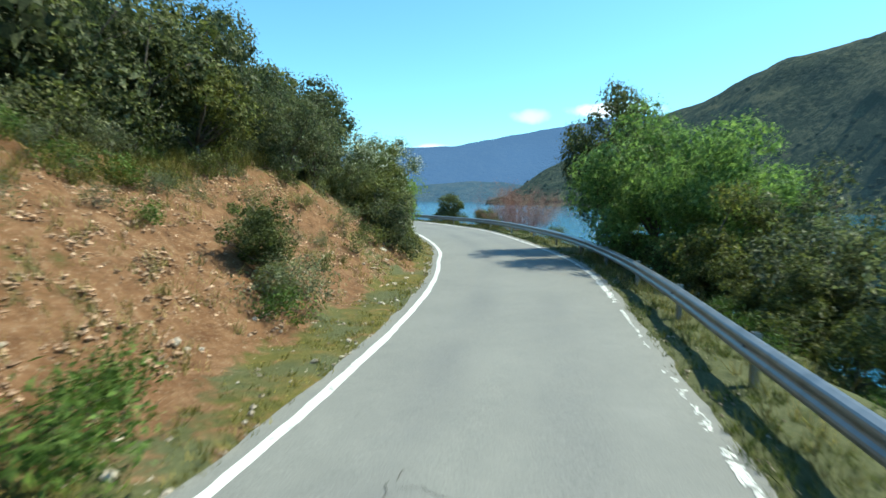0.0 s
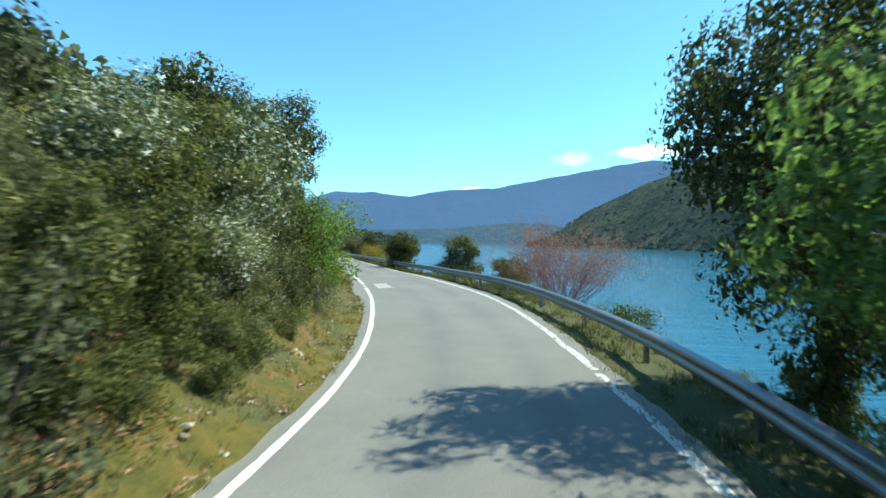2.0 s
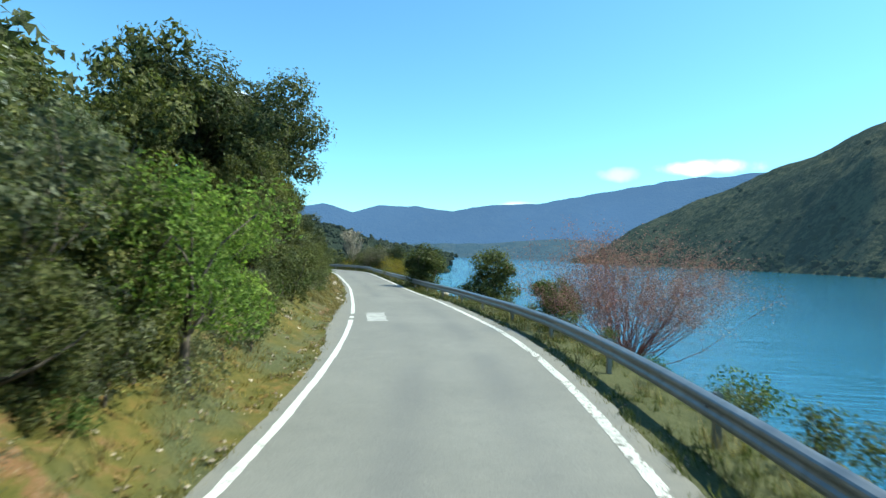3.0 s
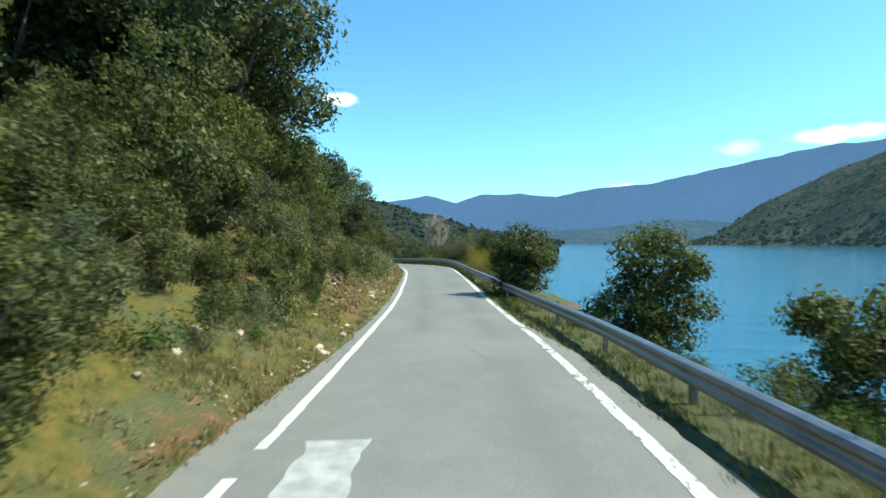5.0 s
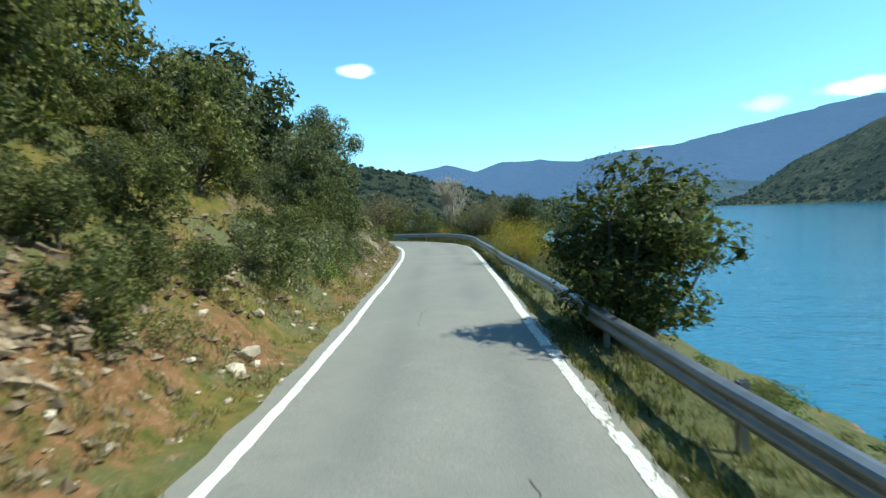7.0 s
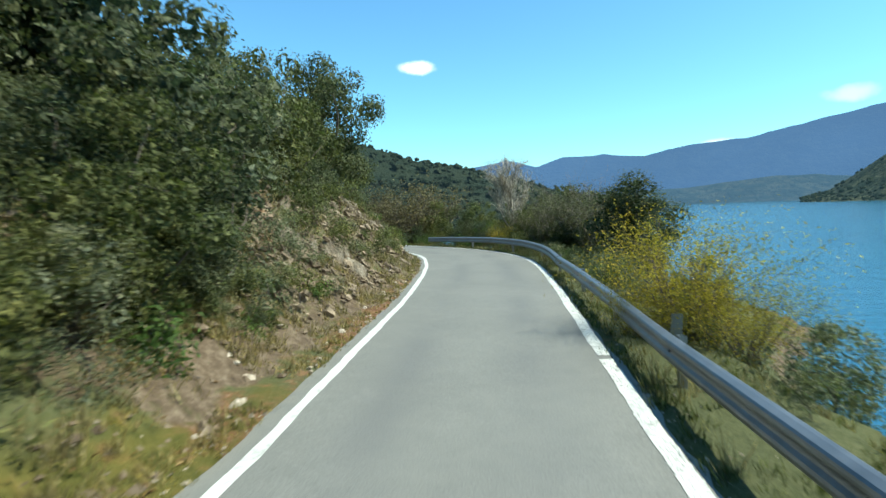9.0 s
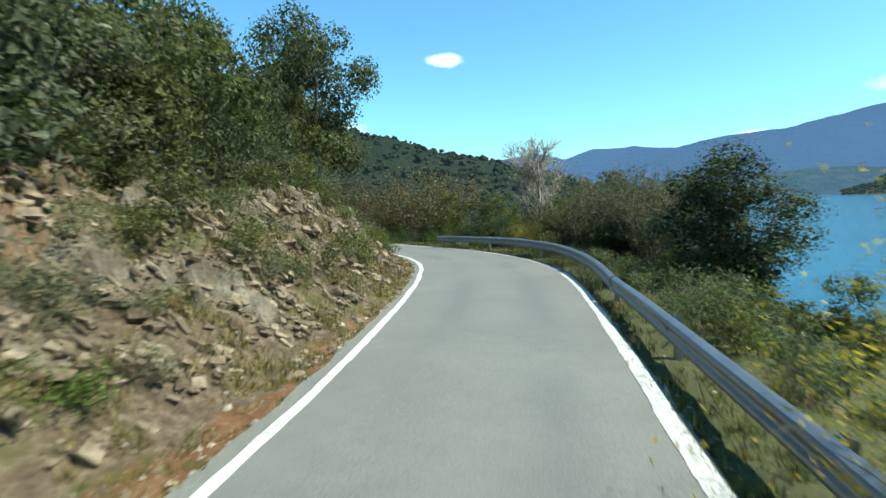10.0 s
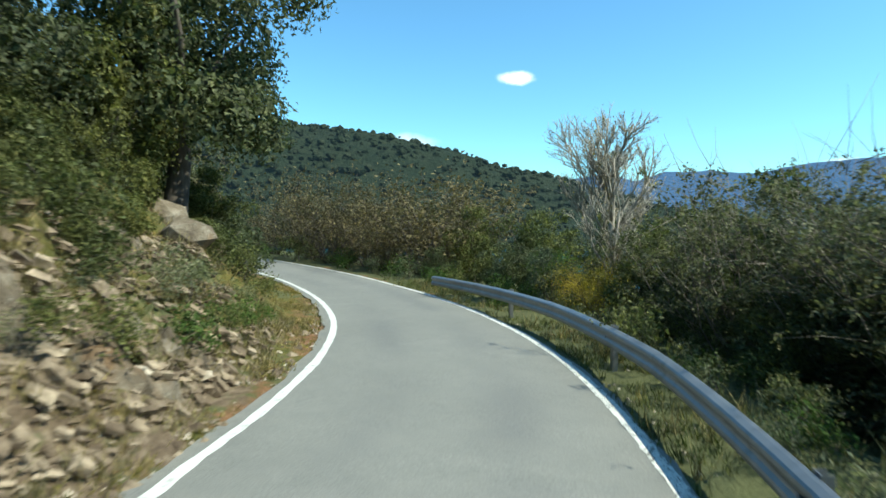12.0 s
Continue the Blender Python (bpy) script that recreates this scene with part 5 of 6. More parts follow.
put("round", xy=(-4.2, 65.5), scale=1.13, tall=0.82, sink=0.2)
yellow = wand_bush("willow_bush", "yellow-leaved willow bush spilling over the broken barrier", "shrub", 60, 1.9, 2.3, YELLOW_LEAF, BARK, 11000, 0.055, 551, 1.5, 0.012, 0.2, 0.12, 2.6)
PROTO["yellow"] = [yellow]
put("yellow", 78.7, 3.7, 0.85, tall=1.1)
put("yellow", 77.9, 4.3, 0.7, tall=1.0)
put("yellow", 78.6, 3.0, 0.5, tall=0.85)
put("yellow", 71.2, 5.0, 0.5, tall=0.6)
for s, d, k, key in ((76.4, 4.4, 1.0, "greyshrub"), (77.4, 5.6, 0.6, "shrub"), (78.4, 4.6, 0.6, "greyshrub"), (79.2, 6.2, 0.6, "shrub"), (83.2, 4.2, 0.7, "greyshrub"), (84.4, 4.0, 0.6, "herb"), (85.6, 4.0, 0.7, "greyshrub"), (86.6, 4.4, 0.9, "shrub"), (75.0, 5.0, 0.6, "shrub"), (84.8, 3.7, 1.0, "greyshrub"), (82.4, 3.8, 0.9, "greyshrub")):
    put(key, s, d, k)
put("grey", xy=(-20.1, 102.4), scale=0.75)
put("grey", xy=(-23.3, 103.3), scale=0.7)
put("yellow", xy=(-21.8, 102.6), scale=0.8)
put("grey", xy=(-7.6, 77.4), scale=0.55, tall=1.0, turn=40, label="thin dark green bush on the lake bank")
put("grey", xy=(-5.6, 72.0), scale=0.5, tall=1.1, turn=70)
PROTO["tangle"] = [wand_bush("tangled_scrub", "tangled brownish-green half-bare scrub below the barrier", "shrub", 38, 1.9, 4.3, SCRUB_LEAF, TWIG_BARK, 11000, 0.062, 575 + q, 1.2, 0.02, 0.055, 0.03, below=0.84) for q in range(2)]
bank_tree = plant("bank_tree", "tall leafy dark olive tree rising from the lake bank", "tree", blobs_in(np.random.default_rng(16), 70, 1.9, 1.9, 0.4, 7.4, 0.5, 0.95), 26000, 0.095, OAK_LEAF, BARK, 0.16, 2.0, 533, 16, shell=0.5, small=True, long=1.7, core=0.62, fine=0.2, spread=0.8)
PROTO["banktree"] = [bank_tree]
put("banktree", xy=(-12.1, 90.8), scale=0.82, tall=0.72, turn=40)
put("banktree", 97.4, 7.6, 0.92, tall=0.98, turn=150)
put("banktree", 101.4, 8.2, 0.9, tall=0.98, turn=260)
put("banktree", 99.4, 9.6, 0.95, tall=1.0, turn=80)
for s, d, k, key in ((92.4, 6.6, 0.7, "olivefine"), (94.0, 6.0, 0.9, "tangle"), (95.6, 6.3, 1.05, "tangle"), (97.0, 6.4, 1.1, "tangle"), (98.7, 6.4, 1.12, "tangle"), (100.4, 6.5, 1.0, "tangle"), (98.2, 7.6, 1.05, "tangle"), (99.6, 7.4, 0.9, "olivefine"), (101.8, 6.2, 0.72, "olivefine"), (103.2, 6.8, 0.9, "tangle"), (95.4, 7.6, 0.9, "olivefine"), (102.6, 8.6, 0.9, "olivefine"), (104.6, 5.6, 0.62, "olive"), (106, 5.8, 0.7, "grey"), (109, 5.4, 0.7, "olive"), (105.4, 8.0, 0.85, "olivefine"), (89.6, 5.8, 0.5, "olivefine"), (90.8, 6.2, 0.55, "olivefine"), (89.2, 6.8, 0.6, "olivefine"), (88.6, 7.6, 0.55, "olivefine"), (107.5, 7.2, 0.8, "olivefine"), (110.5, 7.6, 0.85, "olivefine"), (113.8, 8.4, 0.95, "oakfine")):
    put(key, s, d, k, label="tangled brownish-green scrub below the barrier" if key == "grey" else "")
for s in np.arange(84.0, 100.0, 0.55):
    put(("greyshrub", "herb", "greyshrub", "shrub")[int(rngp.integers(0, 4))], s, float(np.interp(s, *RAIL_D)) + rngp.uniform(0.5, 1.7), rngp.uniform(0.4, 0.8))
for s, d, k in ((88.3, 5.6, 0.5), (89.6, 5.2, 0.46), (91.2, 5.2, 0.5), (92.6, 5.4, 0.55), (90.2, 7.4, 0.85)):
    put("oakfine" if d > 5.3 else "olivefine", s, d, k, sink=0.3, label="dense dark bush close behind the barrier")
put("banktree", xy=(-15.2, 97.6), scale=0.9, tall=0.72, turn=100)
put("banktree", xy=(-16.5, 99.0), scale=0.78, tall=0.74, turn=190)
for x, y, k, key in ((-17.2, 99.2, 0.82, "oakfine"), (-18.4, 100.6, 0.8, "olivefine"), (-19.8, 102.2, 0.75, "oakfine"), (-16.4, 98.0, 0.5, "olivefine"), (-26.4, 106.0, 0.86, "oakfine"), (-25.2, 105.4, 0.68, "olivefine"), (-23.9, 104.6, 0.6, "fresh")):
    put(key, xy=(x, y), scale=k, sink=0.3, label="light green leafy bush below the bare tree" if key == "fresh" else "dense dark green scrub tree below the barrier")
# bare tree and the brown scrub round the bend
PROTO["poplar"] = [bare_tree("bare pale-barked tree with fine upright twigs", 7.2, 561, PALE_BARK, YELLOW_LEAF)]
put("poplar", xy=(-21.7, 104.5), scale=1.12, tall=0.9, turn=125)
put("poplar", xy=(-20.1, 107.9), scale=0.6, turn=40)
PROTO["brown"] = [wand_bush("brown_scrub", "leafless brown thicket beside the bend", "shrub", 40, 1.9, 2.7, BROWN_LEAF, BARK, 4200, 0.085, 571 + q, 1.3, 0.016, 0.11, 0.1) for q in range(2)]
for s, d, k in ((116.5, 4.6, 1.0), (119.4, 5.4, 1.35), (122.5, 4.6, 1.4), (117, 8.4, 1.3), (122, 8, 1.3), (127, 5.8, 1.3), (132, 5.4, 1.3), (115, 6.2, 1.2), (125, 7.5, 1.3)):
    put("brown", s, d, k * rngp.uniform(0.9, 1.25), tall=rngp.uniform(0.7, 1.2))
for s, d, k, key in ((108, 8.0, 0.85, "olive"), (111.5, 9.5, 0.85, "oak"), (116, 10.5, 0.85, "oak"), (120, 11, 1.0, "olive"), (124, 10, 0.9, "oak"), (105, 10.5, 0.85, "olive"), (128, 9, 0.9, "oak"), (133, 8, 1.0, "oak"), (138, 7, 1.0, "olive"), (101, 10.5, 0.9, "olive"), (98, 11, 0.85, "oak"), (125, 14, 1.1, "oak"), (131, 13, 1.1, "olive"), (112, 14, 1.0, "olive")):
    put(key, s, d, k)
for s, d, k, key in ((114.6, 6.2, 0.6, "olive"), (110.5, 4.8, 0.5, "olivefine"), (112.4, 5.2, 0.62, "oakfine"), (112.8, 7.4, 0.8, "olivefine"), (119.8, 4.4, 0.5, "oakfine"), (126.0, 5.0, 0.7, "olivefine"), (118, 5.6, 0.65, "grey"), (121, 6.4, 0.75, "olive"), (124.5, 6.0, 0.8, "grey"), (108, -5.2, 0.8, "olive"), (112, -5.4, 0.9, "grey"), (116, -5.5, 1.0, "brown"), (121, -5.5, 1.0, "brown"), (126, -5.5, 1.0, "olive"), (132, -5.5, 1.0, "oak")):
    put(key, s, d, k)
# weeds and low bushes behind the barrier
for s in np.arange(0, 108, 0.95):
    d = float(np.interp(s, *RAIL_D)) + rngp.uniform(0.7, 2.6)
    key = ("herb", "greyshrub", "shrub", "herb")[int(rngp.integers(0, 4))]
    put(key, s, d, rngp.uniform(0.35, 0.75) * (0.8 if 48 < s < 62 else 1.0))
for s, d, k in ((36.0, 6.2, 1.1), (49.0, 6.0, 0.9), (61.0, 5.6, 0.9)):
    put("herb", s, d, k)
for s in np.arange(106, 132, 1.6):
    put(("greyshrub", "shrub", "herb")[int(rngp.integers(0, 3))], s, 3.3 + rngp.uniform(0, 1.2), rngp.uniform(0.7, 1.3))


# ---- grass, stones and rocks ----
def blades(name, spots, per, tall, wide, material, label, seed):
    """Tufts of grass: one mesh of many narrow bent blades."""
    rng = np.random.default_rng(seed)
    base = np.repeat(spots[:, :3], per, 0) + np.concatenate([rng.normal(0, 0.05, (len(spots) * per, 2)), np.zeros((len(spots) * per, 1))], 1)
    n = len(base)
    h = (np.repeat(spots[:, 3], per) * tall * rng.uniform(0.5, 1.25, n))[:, None]
    a = rng.uniform(0, 6.283, n)
    side = np.stack([np.cos(a), np.sin(a), 0 * a], 1) * (wide * rng.uniform(0.6, 1.4, n))[:, None]
    lean = rng.normal(0, 0.38, (n, 2))
    tip = base + np.concatenate([lean * h, h], 1)
    v = np.stack([base - side, base + side, tip], 1).reshape(-1, 3)
    me = mesh(name, v, np.arange(n * 3).reshape(n, 3).tolist(), material, False)
    return tagged(new(name, me), label, "grass", kind="stuff")


def spots(seed, n, s0, s1, dist):
    """Places on the ground: station, offset by the function dist, height, and a size."""
    rng = np.random.default_rng(seed)
    s = rng.uniform(s0, s1, n)
    d = dist(rng, s)
    h = np.interp(s, ST, RH)
    x, y = np.interp(s, ST, RX) + d * np.cos(h), np.interp(s, ST, RY) + d * np.sin(h)
    keep = wobble(x, y, 3.0, 50) + rng.normal(0, 0.35, n) > -0.15
    x, y, s, d = x[keep], y[keep], s[keep], d[keep]
    z, _, _ = height(x, y)
    return np.stack([x, y, z - 0.01, rng.uniform(0.5, 1.3, len(x))], 1)


foot_at = lambda s: np.interp(s, *FOOT)
rail_at = lambda s: np.interp(s, *RAIL_D)
blades("verge_grass", spots(61, 5200, -2, 112, lambda r, s: -half_l(s) - 0.27 - r.random(len(s)) ** 1.3 * (foot_at(s) - half_l(s) + 0.5)), 9, 0.10, 0.007, GRASS, "short green and yellow grass of the inner verge", 1)
blades("bank_grass", spots(62, 7500, 0, 112, lambda r, s: -foot_at(s) - r.random(len(s)) * 5.0), 10, 0.24, 0.008, DRY_GRASS, "dry straw-coloured grass tufts on the bank", 2)
blades("lakeside_grass", spots(63, 6500, 0, 112, lambda r, s: half_r(s) + 0.14 + r.random(len(s)) ** 1.3 * 2.0), 10, 0.15, 0.008, VERGE_GRASS, "green grass tufts under the barrier", 3)
blades("lakeside_straw", spots(64, 1900, 0, 112, lambda r, s: rail_at(s) - 0.35 + r.random(len(s)) * 2.2), 10, 0.34, 0.008, DRY_GRASS, "tall dry stalks behind the barrier", 4)
blades("verge_straw", spots(68, 7500, 46, 106, lambda r, s: -half_l(s) - 0.5 - r.random(len(s)) * (foot_at(s) - half_l(s) + 0.6)), 8, 0.13, 0.008, DRY_GRASS, "short dry grass along the inner verge", 6)
blades("slope_grass", spots(69, 5200, 72, 102, lambda r, s: -foot_at(s) + 0.1 - r.random(len(s)) * 3.8), 9, 0.27, 0.009, DRY_GRASS, "dry grass tufts among the rocks of the slope", 7)
blades("crest_grass", spots(65, 2600, 2, 24, lambda r, s: -8.0 - r.random(len(s)) * 3.0), 12, 0.42, 0.010, GRASS, "long grass along the crest of the earth bank", 5)


def stone_mesh(name, seed, material, flat=0.62, edge=0.35):
    """A broken stone: a cut block with knocked-off corners."""
    rng = np.random.default_rng(seed)
    bm = bmesh.new()
    bmesh.ops.create_icosphere(bm, subdivisions=1, radius=0.5)
    cuts = [Vector(rng.normal(0, 1, 3).tolist()).normalized() for _ in range(7)]
    for v in bm.verts:
        for c in cuts:
            over = v.co.dot(c) - edge
            if over > 0:
                v.co -= c * over * 0.9
        v.co += Vector(rng.normal(0, 0.018, 3).tolist())
        v.co.z *= flat
    me = bpy.data.meshes.new(name)
    bm.to_mesh(me)
    bm.free()
    me.materials.append(material)
    return me


# loose stones that have come down on the verge
STONES = [stone_mesh("stone", 300 + q, STONE) for q in range(7)]
rng = np.random.default_rng(31)
for i in range(210):
    s = float(rng.choice([rng.uniform(3, 24), rng.uniform(26, 50), rng.uniform(50, 70), rng.uniform(70, 101)], p=[0.25, 0.2, 0.27, 0.28]))
    foot = float(foot_at(s))
    u = rng.random()
    d = -(half_l(s) + 0.5 + u * (foot - half_l(s) + 0.9))
    size = rng.uniform(0.07, 0.20) * (1.0 if rng.random() < 0.93 else 1.4)
    p = at(s, d)
    ob = new("stone", STONES[int(rng.integers(0, 7))])
    ob.matrix_basis = Matrix.LocRotScale((p.x, p.y, ground_at(s, d) + size * 0.12), Euler((rng.normal(0, 0.3), rng.normal(0, 0.3), rng.uniform(0, 6.28))), (size * rng.uniform(0.8, 1.7), size, size * rng.uniform(0.7, 1.2)))
    tagged(ob, "pale broken limestone lying on the verge", "stone", "loose stones")
for s, d, size in ((58.6, 3.75, 0.42), (56.8, 3.3, 0.3), (19.6, -4.5, 0.3), (63.4, -3.0, 0.42), (62.6, -2.9, 0.3), (95.0, -3.3, 0.28), (94.0, -3.6, 0.3), (96.2, -3.1, 0.3), (87.0, -4.1, 0.3)):
    p = at(s, d)
    ob = new("stone", STONES[int(rng.integers(0, 7))])
    ob.matrix_basis = Matrix.LocRotScale((p.x, p.y, ground_at(s, d) + size * 0.1), Euler((0.1, 0.2, rng.uniform(0, 6.28))), (size * 1.4, size, size))
    tagged(ob, "large pale limestone block beside the road", "stone", "loose stones")


def rubble(name, n, s0, s1, dist, lo, hi, material, label, seed, power=2.5):
    """Small stones and clods, too many to count."""
    rng = np.random.default_rng(seed)
    sp = spots(seed + 1, n, s0, s1, dist)
    k = len(sp)
    if hi > 0.2:  # rounder lumps where they can be seen as such
        bm = bmesh.new()
        bmesh.ops.create_icosphere(bm, subdivisions=1, radius=0.9)
        octa = np.array([list(v.co) for v in bm.verts]) * np.array([1, 1, 0.7])
        tri = np.array([[v.index for v in f.verts] for f in bm.faces])
        bm.free()
    else:
        octa = np.array([(1, 0, 0), (-1, 0, 0), (0, 1, 0), (0, -1, 0), (0, 0, 0.7), (0, 0, -0.7)], float)
        tri = np.array([(0, 2, 4), (2, 1, 4), (1, 3, 4), (3, 0, 4), (2, 0, 5), (1, 2, 5), (3, 1, 5), (0, 3, 5)])
    size = (lo + (hi - lo) * rng.random(k) ** power)[:, None, None]
    sh = octa[None] * size * rng.uniform(0.55, 1.3, (k, len(octa), 1))
    a = rng.uniform(0, 6.283, k)
    ca, sa_ = np.cos(a)[:, None], np.sin(a)[:, None]
    v = np.stack([sh[..., 0] * ca - sh[..., 1] * sa_, sh[..., 0] * sa_ + sh[..., 1] * ca, sh[..., 2]], -1) + sp[:, None, :3]
    f = (np.arange(k)[:, None, None] * len(octa) + tri[None]).reshape(-1, 3)
    me = mesh(name, v.reshape(-1, 3), f.tolist(), material, False)
    return tagged(new(name, me), label, "rubble", kind="stuff")


SOIL_STONE = mat_stone("reddish_field_stone", (0.22, 0.125, 0.072), (0.54, 0.40, 0.28))
rubble("bank_rubble", 19000, 1, 23, lambda r, s: -foot_at(s) + 0.2 - r.random(len(s)) * 4.8, 0.018, 0.06, SOIL_STONE, "reddish stony rubble on the earth bank", 71, 1.2)
rubble("foot_rubble", 6000, 0, 106, lambda r, s: -half_l(s) - 0.24 - r.random(len(s)) ** 1.6 * (foot_at(s) - half_l(s) + 0.3), 0.012, 0.06, STONE, "pale gravel and stone chips on the inner verge", 73)
rubble("slope_rubble", 9000, 56, 101, lambda r, s: -foot_at(s) + 0.45 - r.random(len(s)) * 3.6, 0.025, 0.13, ROCK, "brown stone chips on the rocky slope", 75, 1.8)
rubble("lakeside_gravel", 6000, 0, 108, lambda r, s: half_r(s) + 0.10 + r.random(len(s)) ** 1.6 * 0.8, 0.008, 0.035, STONE, "pale gravel and broken paint along the lakeside edge", 77)

# fallen leaves on the inner verge
sp = spots(66, 6500, 22, 104, lambda r, s: -half_l(s) - 0.5 - r.random(len(s)) ** 1.2 * (foot_at(s) - half_l(s) + 1.0))
rng = np.random.default_rng(67)
v, f = leaves(rng, sp[:, :3] + np.array([0, 0, 0.02]), 0.075, np.tile([0.0, 0.0, 1.5], (len(sp), 1)), 0.4, 1.6)
tagged(new("leaf_litter", mesh("leaf_litter", v, f.tolist(), LITTER, False)), "brown fallen leaves along the foot of the bank", "leaves", kind="stuff")

# rock face in the steep bank: beds that dip along the road, broken into ledges and slabs
outcrop = thing("rock_outcrop", "layered grey-brown rock face breaking out of the bank", "rock")
DIP = radians(48)


def rock_face(s0, s1, e0, e1, step, need, seed):
    """A stretch of broken beds: ledges that step out along the dip, sunk into the earth where the rock ends."""
    rng = np.random.default_rng(seed)
    sv, ev = np.arange(s0, s1, step), np.arange(e0, e1, step)
    S, E = [a.ravel() for a in np.meshgrid(sv, ev, indexing="ij")]
    S = S + rng.normal(0, step * 0.22, len(S))
    E = E + rng.normal(0, step * 0.22, len(E))
    steep = np.interp(S, *STEEP)
    up = E * np.sqrt(1 + steep**2)
    across = S * math.sin(DIP) + up * math.cos(DIP)
    along = S * math.cos(DIP) - up * math.sin(DIP)
    bed = across + 0.10 * wobble(along, across, 2.2, seed + 1)
    out = np.zeros(len(S))
    for width, deep, off in ((0.62, 0.16, 0.0), (0.27, 0.13, 0.4), (0.14, 0.07, 0.1)):
        q = bed / width + off
        cell = np.floor(q)
        cut = np.floor(along / (width * 2.6) + np.sin(cell * 12.9) * 3.0)
        lot = np.sin(cell * 78.233 + cut * 37.719) * 43758.5453
        out += deep * ((lot - np.floor(lot)) - 0.35) + deep * 0.6 * ((q - cell) - 0.5)
    cover = wobble(S + 0.9 * E, E * 0.8, 4.5, 88) + 0.35 * wobble(S, E, 1.1, seed + 2) - need
    cover = cover + np.clip((E - 0.5) * 0.5, -0.5, 0.25) - np.clip((E - e1 + 0.8) * 0.8, 0, 1)
    out = np.where(cover > 0, out * np.clip(cover * 4, 0, 1) + 0.05, np.clip(cover, -1, 0) * 0.5 - 0.12)
    d = -(np.interp(S, *FOOT) + E)
    h = np.interp(S, ST, RH)
    x, y = np.interp(S, ST, RX) + d * np.cos(h), np.interp(S, ST, RY) + d * np.sin(h)
    z = height(x, y)[0]
    ca = 1 / np.sqrt(1 + steep**2)
    v = np.stack([x + out * steep * ca * np.cos(h), y + out * steep * ca * np.sin(h), z + out * ca], 1)
    part("rock_face", mesh("rock_face", v, grid_faces(len(sv), len(ev)).tolist(), ROCK_FACE, False), outcrop)


def broken_beds(n, s0, s1, e0, e1, seed):
    """Small angular pieces lying along the dip of the beds, too many to count."""
    rng = np.random.default_rng(seed)
    S, E = rng.uniform(s0, s1, n), e0 + (e1 - e0) * rng.random(n)
    keep = wobble(S + 0.9 * E, E * 0.8, 4.5, 88) + 0.5 * wobble(S, E, 1.1, 612) + rng.normal(0, 0.3, n) > -0.1
    S, E = S[keep], E[keep]
    n = len(S)
    steep = np.interp(S, *STEEP)
    h = np.interp(S, ST, RH)
    d = -(np.interp(S, *FOOT) + E)
    x, y = np.interp(S, ST, RX) + d * np.cos(h), np.interp(S, ST, RY) + d * np.sin(h)
    z = height(x, y)[0]
    ca = 1 / np.sqrt(1 + steep**2)
    zero = np.zeros(n)
    ahead = np.stack([-np.sin(h), np.cos(h), zero], 1)
    up = np.stack([-np.cos(h) * ca, -np.sin(h) * ca, steep * ca], 1)
    nor = np.stack([np.cos(h) * steep * ca, np.sin(h) * steep * ca, ca], 1)
    dip = (DIP + rng.normal(0, 0.3, n))[:, None]
    a = ahead * np.cos(dip) - up * np.sin(dip) + nor * rng.normal(0, 0.25, (n, 1))
    b = np.cross(nor + rng.normal(0, 0.3, (n, 3)), a)
    c = np.cross(a, b)
    a, b, c = [q / np.linalg.norm(q, axis=1)[:, None] for q in (a, b, c)]
    long = (0.04 + 0.20 * rng.random(n) ** 2.4)[:, None]
    wide, thick = long * rng.uniform(0.3, 0.7, (n, 1)), long * rng.uniform(0.25, 0.5, (n, 1))
    corners = np.array([(i, j, k) for i in (-1, 1) for j in (-1, 1) for k in (-1, 1)], float) * 0.55
    q = corners[None] * rng.uniform(0.6, 1.15, (n, 8, 3))
    v = q[..., :1] * (a * long)[:, None] + q[..., 1:2] * (b * wide)[:, None] + q[..., 2:] * (c * thick)[:, None]
    v = v + (np.stack([x, y, z], 1) + nor * (0.03 + 0.07 * rng.random((n, 1))))[:, None]
    quad = np.array([(0, 1, 3, 2), (4, 6, 7, 5), (0, 4, 5, 1), (2, 3, 7, 6), (0, 2, 6, 4), (1, 5, 7, 3)])
    f = (np.arange(n)[:, None, None] * 8 + quad[None]).reshape(-1, 4)
    tagged(new("broken_rock", mesh("broken_rock", v.reshape(-1, 3), f.tolist(), ROCK, False)), "broken angular rock pieces crumbling out of the bank", "rubble", kind="stuff")


def mat_rock_face():
    k = Mat("bedded_schist")
    n, f = k.noise(2.2, 6, 0.7), k.noise(14, 5, 0.7)
    col = k.ramp(n, [(0.28, (0.07, 0.053, 0.036)), (0.5, (0.165, 0.132, 0.092)), (0.72, (0.32, 0.28, 0.215))])
    col = k.mix(k.op("MULTIPLY", k.step(k.noise(0.9, 4), 0.55, 0.68), 0.7), col, (0.23, 0.125, 0.055))
    col = k.mix(k.op("MULTIPLY", k.step(f, 0.42, 0.30), 0.6), col, (0.05, 0.042, 0.034))
    col = k.mix(k.op("MULTIPLY", k.step(f, 0.58, 0.72), 0.5), col, (0.46, 0.43, 0.36))
    k.bump(k.op("ADD", n, f), 0.8, 0.06)
    return k.out(col, 0.9, spec=0.2)


ROCK_FACE = mat_rock_face()
rock_face(79.0, 100.0, 0.15, 3.9, 0.11, 0.5, 610)
broken_beds(12500, 79.0, 100.5, 0.1, 3.8, 630)
broken_beds(1300, 56.8, 62.0, 0.8, 3.2, 640)
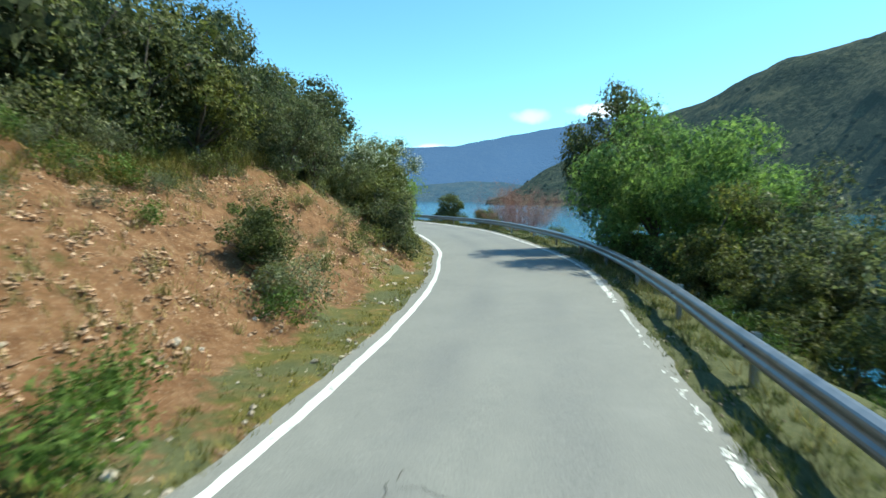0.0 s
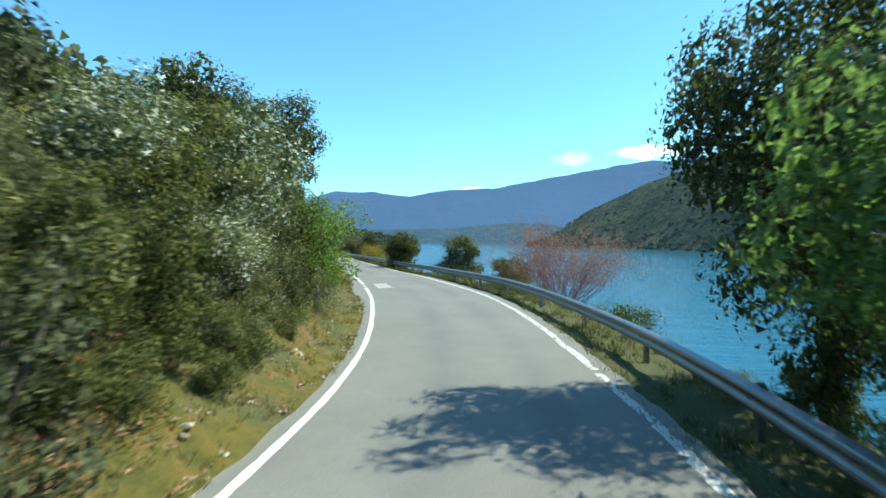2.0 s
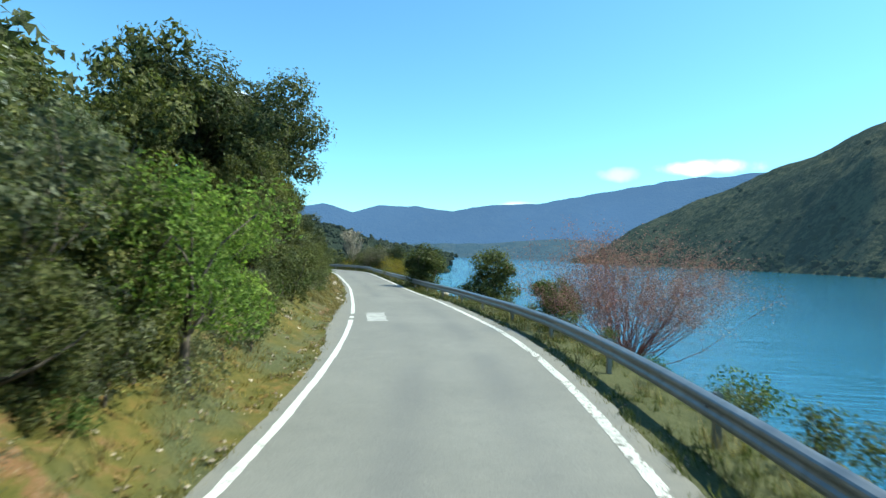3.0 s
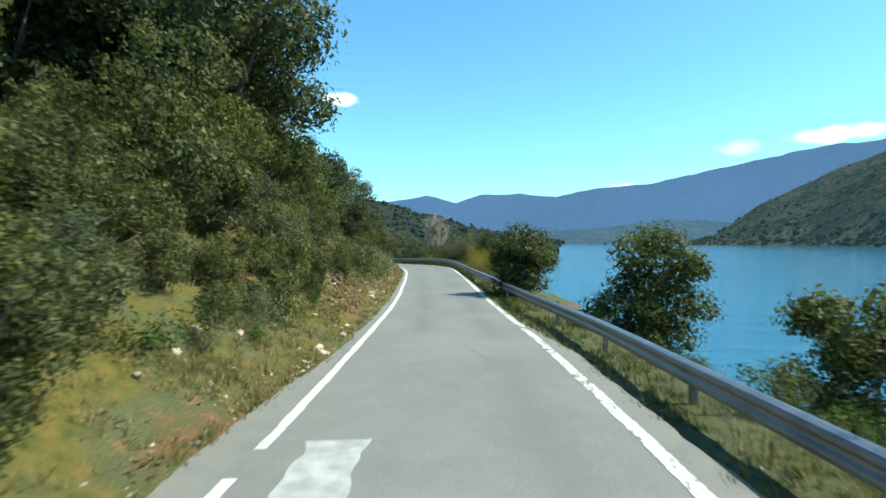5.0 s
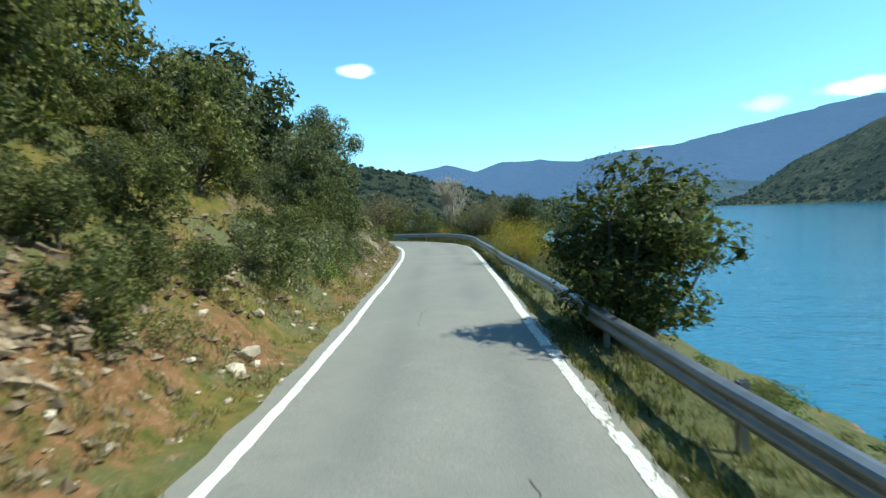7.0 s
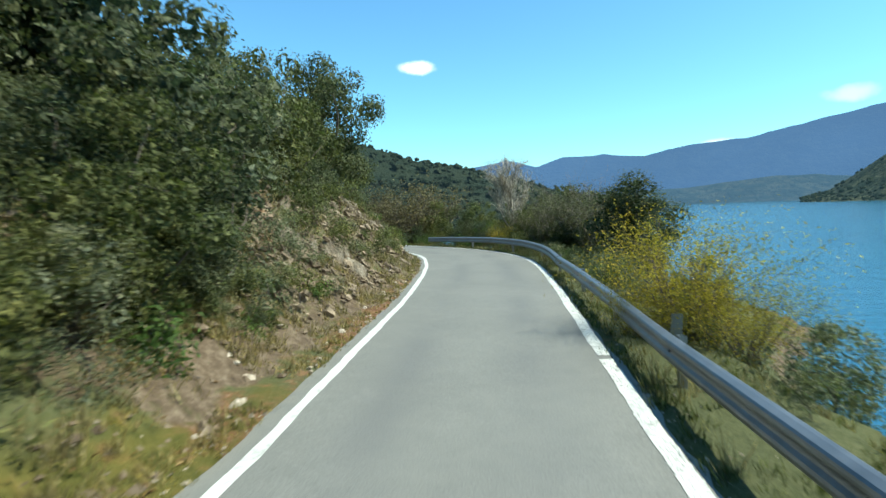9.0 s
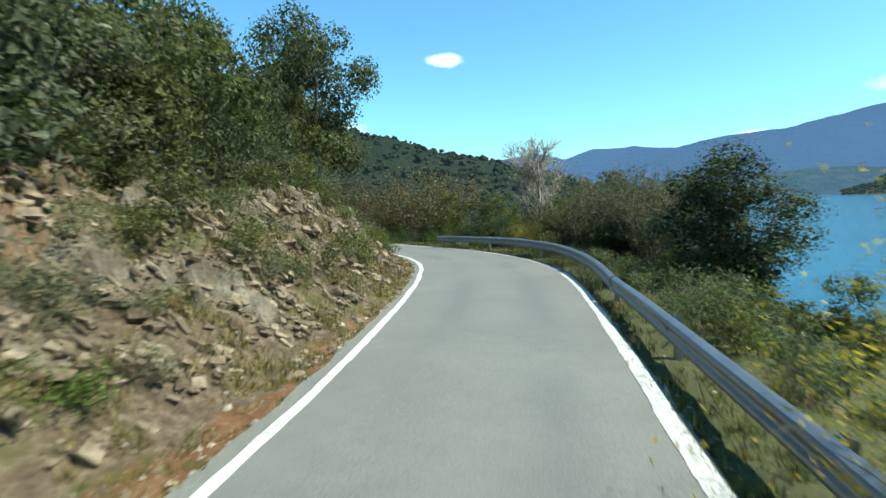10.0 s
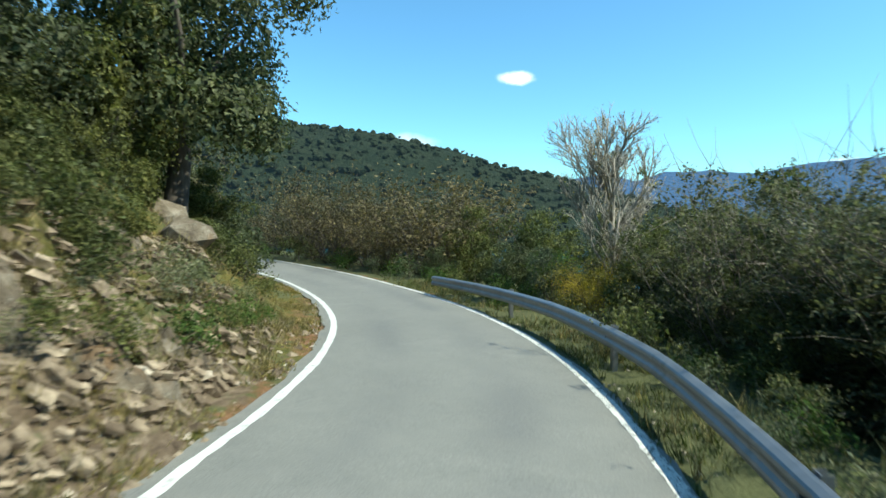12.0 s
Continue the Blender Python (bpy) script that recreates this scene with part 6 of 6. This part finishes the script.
# boulders under the overhanging oak
BOULDER = [stone_mesh("boulder", 340 + q, ROCK_FACE, 0.9, 0.38) for q in range(3)]
for i, (s, d, size, tall) in enumerate(((104.4, -4.6, 0.8, 1.5), (105.2, -4.6, 0.7, 2.1), (102.6, -4.9, 1.1, 1.0), (101.0, -4.7, 1.1, 0.9), (103.4, -5.5, 1.1, 1.3))):
    p = at(s, d)
    ob = new("boulder", BOULDER[i % 3])
    ob.matrix_basis = Matrix.LocRotScale((p.x, p.y, ground_at(s, d) + 0.1), Euler((0.15, 0.3, 1.3 * i)), (size * 1.2, size, size * tall))
    tagged(ob, "large weathered boulder in the bank under the oak", "boulder", "bank boulders")

SLABS = [stone_mesh("slab", 400 + q, ROCK, 0.8, 0.24) for q in range(9)]
rng = np.random.default_rng(41)


def slab(s, e, long, wide, thick, dip, proud):
    d = -(float(foot_at(s)) + e)
    p = at(s, d)
    z = ground_at(s, d)
    h = radians(heading(s))
    ahead, out = Vector((-math.sin(h), math.cos(h), 0)), Vector((math.cos(h), math.sin(h), 0))
    rise = math.atan(float(np.interp(s, *STEEP)))
    up = (-out * math.cos(rise) + Vector((0, 0, 1)) * math.sin(rise)).normalized()
    nor = ahead.cross(up)
    nor = nor if nor.z > 0 else -nor
    x = (ahead * math.cos(dip) - up * math.sin(dip) + nor * rng.normal(0, 0.12)).normalized()
    n = (nor + x * rng.normal(0, 0.15) + Vector((0, 0, rng.normal(0, 0.2)))).normalized()
    y = n.cross(x).normalized()
    n = x.cross(y)
    m = Matrix((x, y, n)).transposed().to_4x4()
    m.translation = Vector((p.x, p.y, z)) + nor * proud
    ob = part("slab", SLABS[int(rng.integers(0, 9))], outcrop)
    ob.matrix_basis = m @ Matrix.Diagonal((long, wide, thick, 1))


for i in range(230):
    s, e = rng.uniform(79.0, 99.5), 0.35 + 3.3 * rng.random() ** 0.9
    if wobble(np.array([s * 1.0 + e * 0.9]), np.array([e * 0.8]), 4.5, 88)[0] < (0.0 if e > 0.9 else 0.25):
        continue
    k = rng.random() ** 1.6
    slab(s, e, 0.2 + 0.5 * k, 0.1 + 0.2 * k * rng.uniform(0.6, 1.2), 0.12 + 0.18 * k, DIP + rng.normal(0, 0.2), 0.06 + 0.05 * k)
for i in range(34):
    slab(rng.uniform(57.2, 61.6), rng.uniform(0.9, 3.0), rng.uniform(0.25, 0.7), rng.uniform(0.15, 0.4), rng.uniform(0.14, 0.3), radians(35 + rng.normal(0, 14)), 0.03)


# ---- the woods higher up the hill ----
def upper_woods(n, seed):
    """Evergreen woods above the road, too many to count: uneven clumps of leaf sprays."""
    rng = np.random.default_rng(seed)
    s, d = rng.uniform(-25, 135, n), -(17.0 + 55.0 * rng.random(n) ** 1.3)
    h = np.interp(s, ST, RH)
    x, y = np.interp(s, ST, RX) + d * np.cos(h), np.interp(s, ST, RY) + d * np.sin(h)
    keep = stations(x, y)[1] < -16.0
    x, y = x[keep], y[keep]
    z = height(x, y)[0]
    blobs = []
    for a, b, c in zip(x, y, z):
        tall = rng.uniform(2.2, 4.6)
        for _ in range(4):
            blobs.append((a + rng.normal(0, 0.9), b + rng.normal(0, 0.9), c + tall * rng.uniform(0.25, 0.85), rng.uniform(0.8, 1.4)))
    p, u = fill(rng, blobs, len(blobs) * 34, 0.75)
    v, f = leaves(rng, p, 0.62, u, 0.5, 1.3, small=True)
    me = mesh("hillside_woods", v, f.tolist(), OAK_LEAF, False)
    return tagged(new("hillside_woods", me), "dense evergreen woods up the hillside above the road", "woodland", kind="stuff")


upper_woods(650, 95)
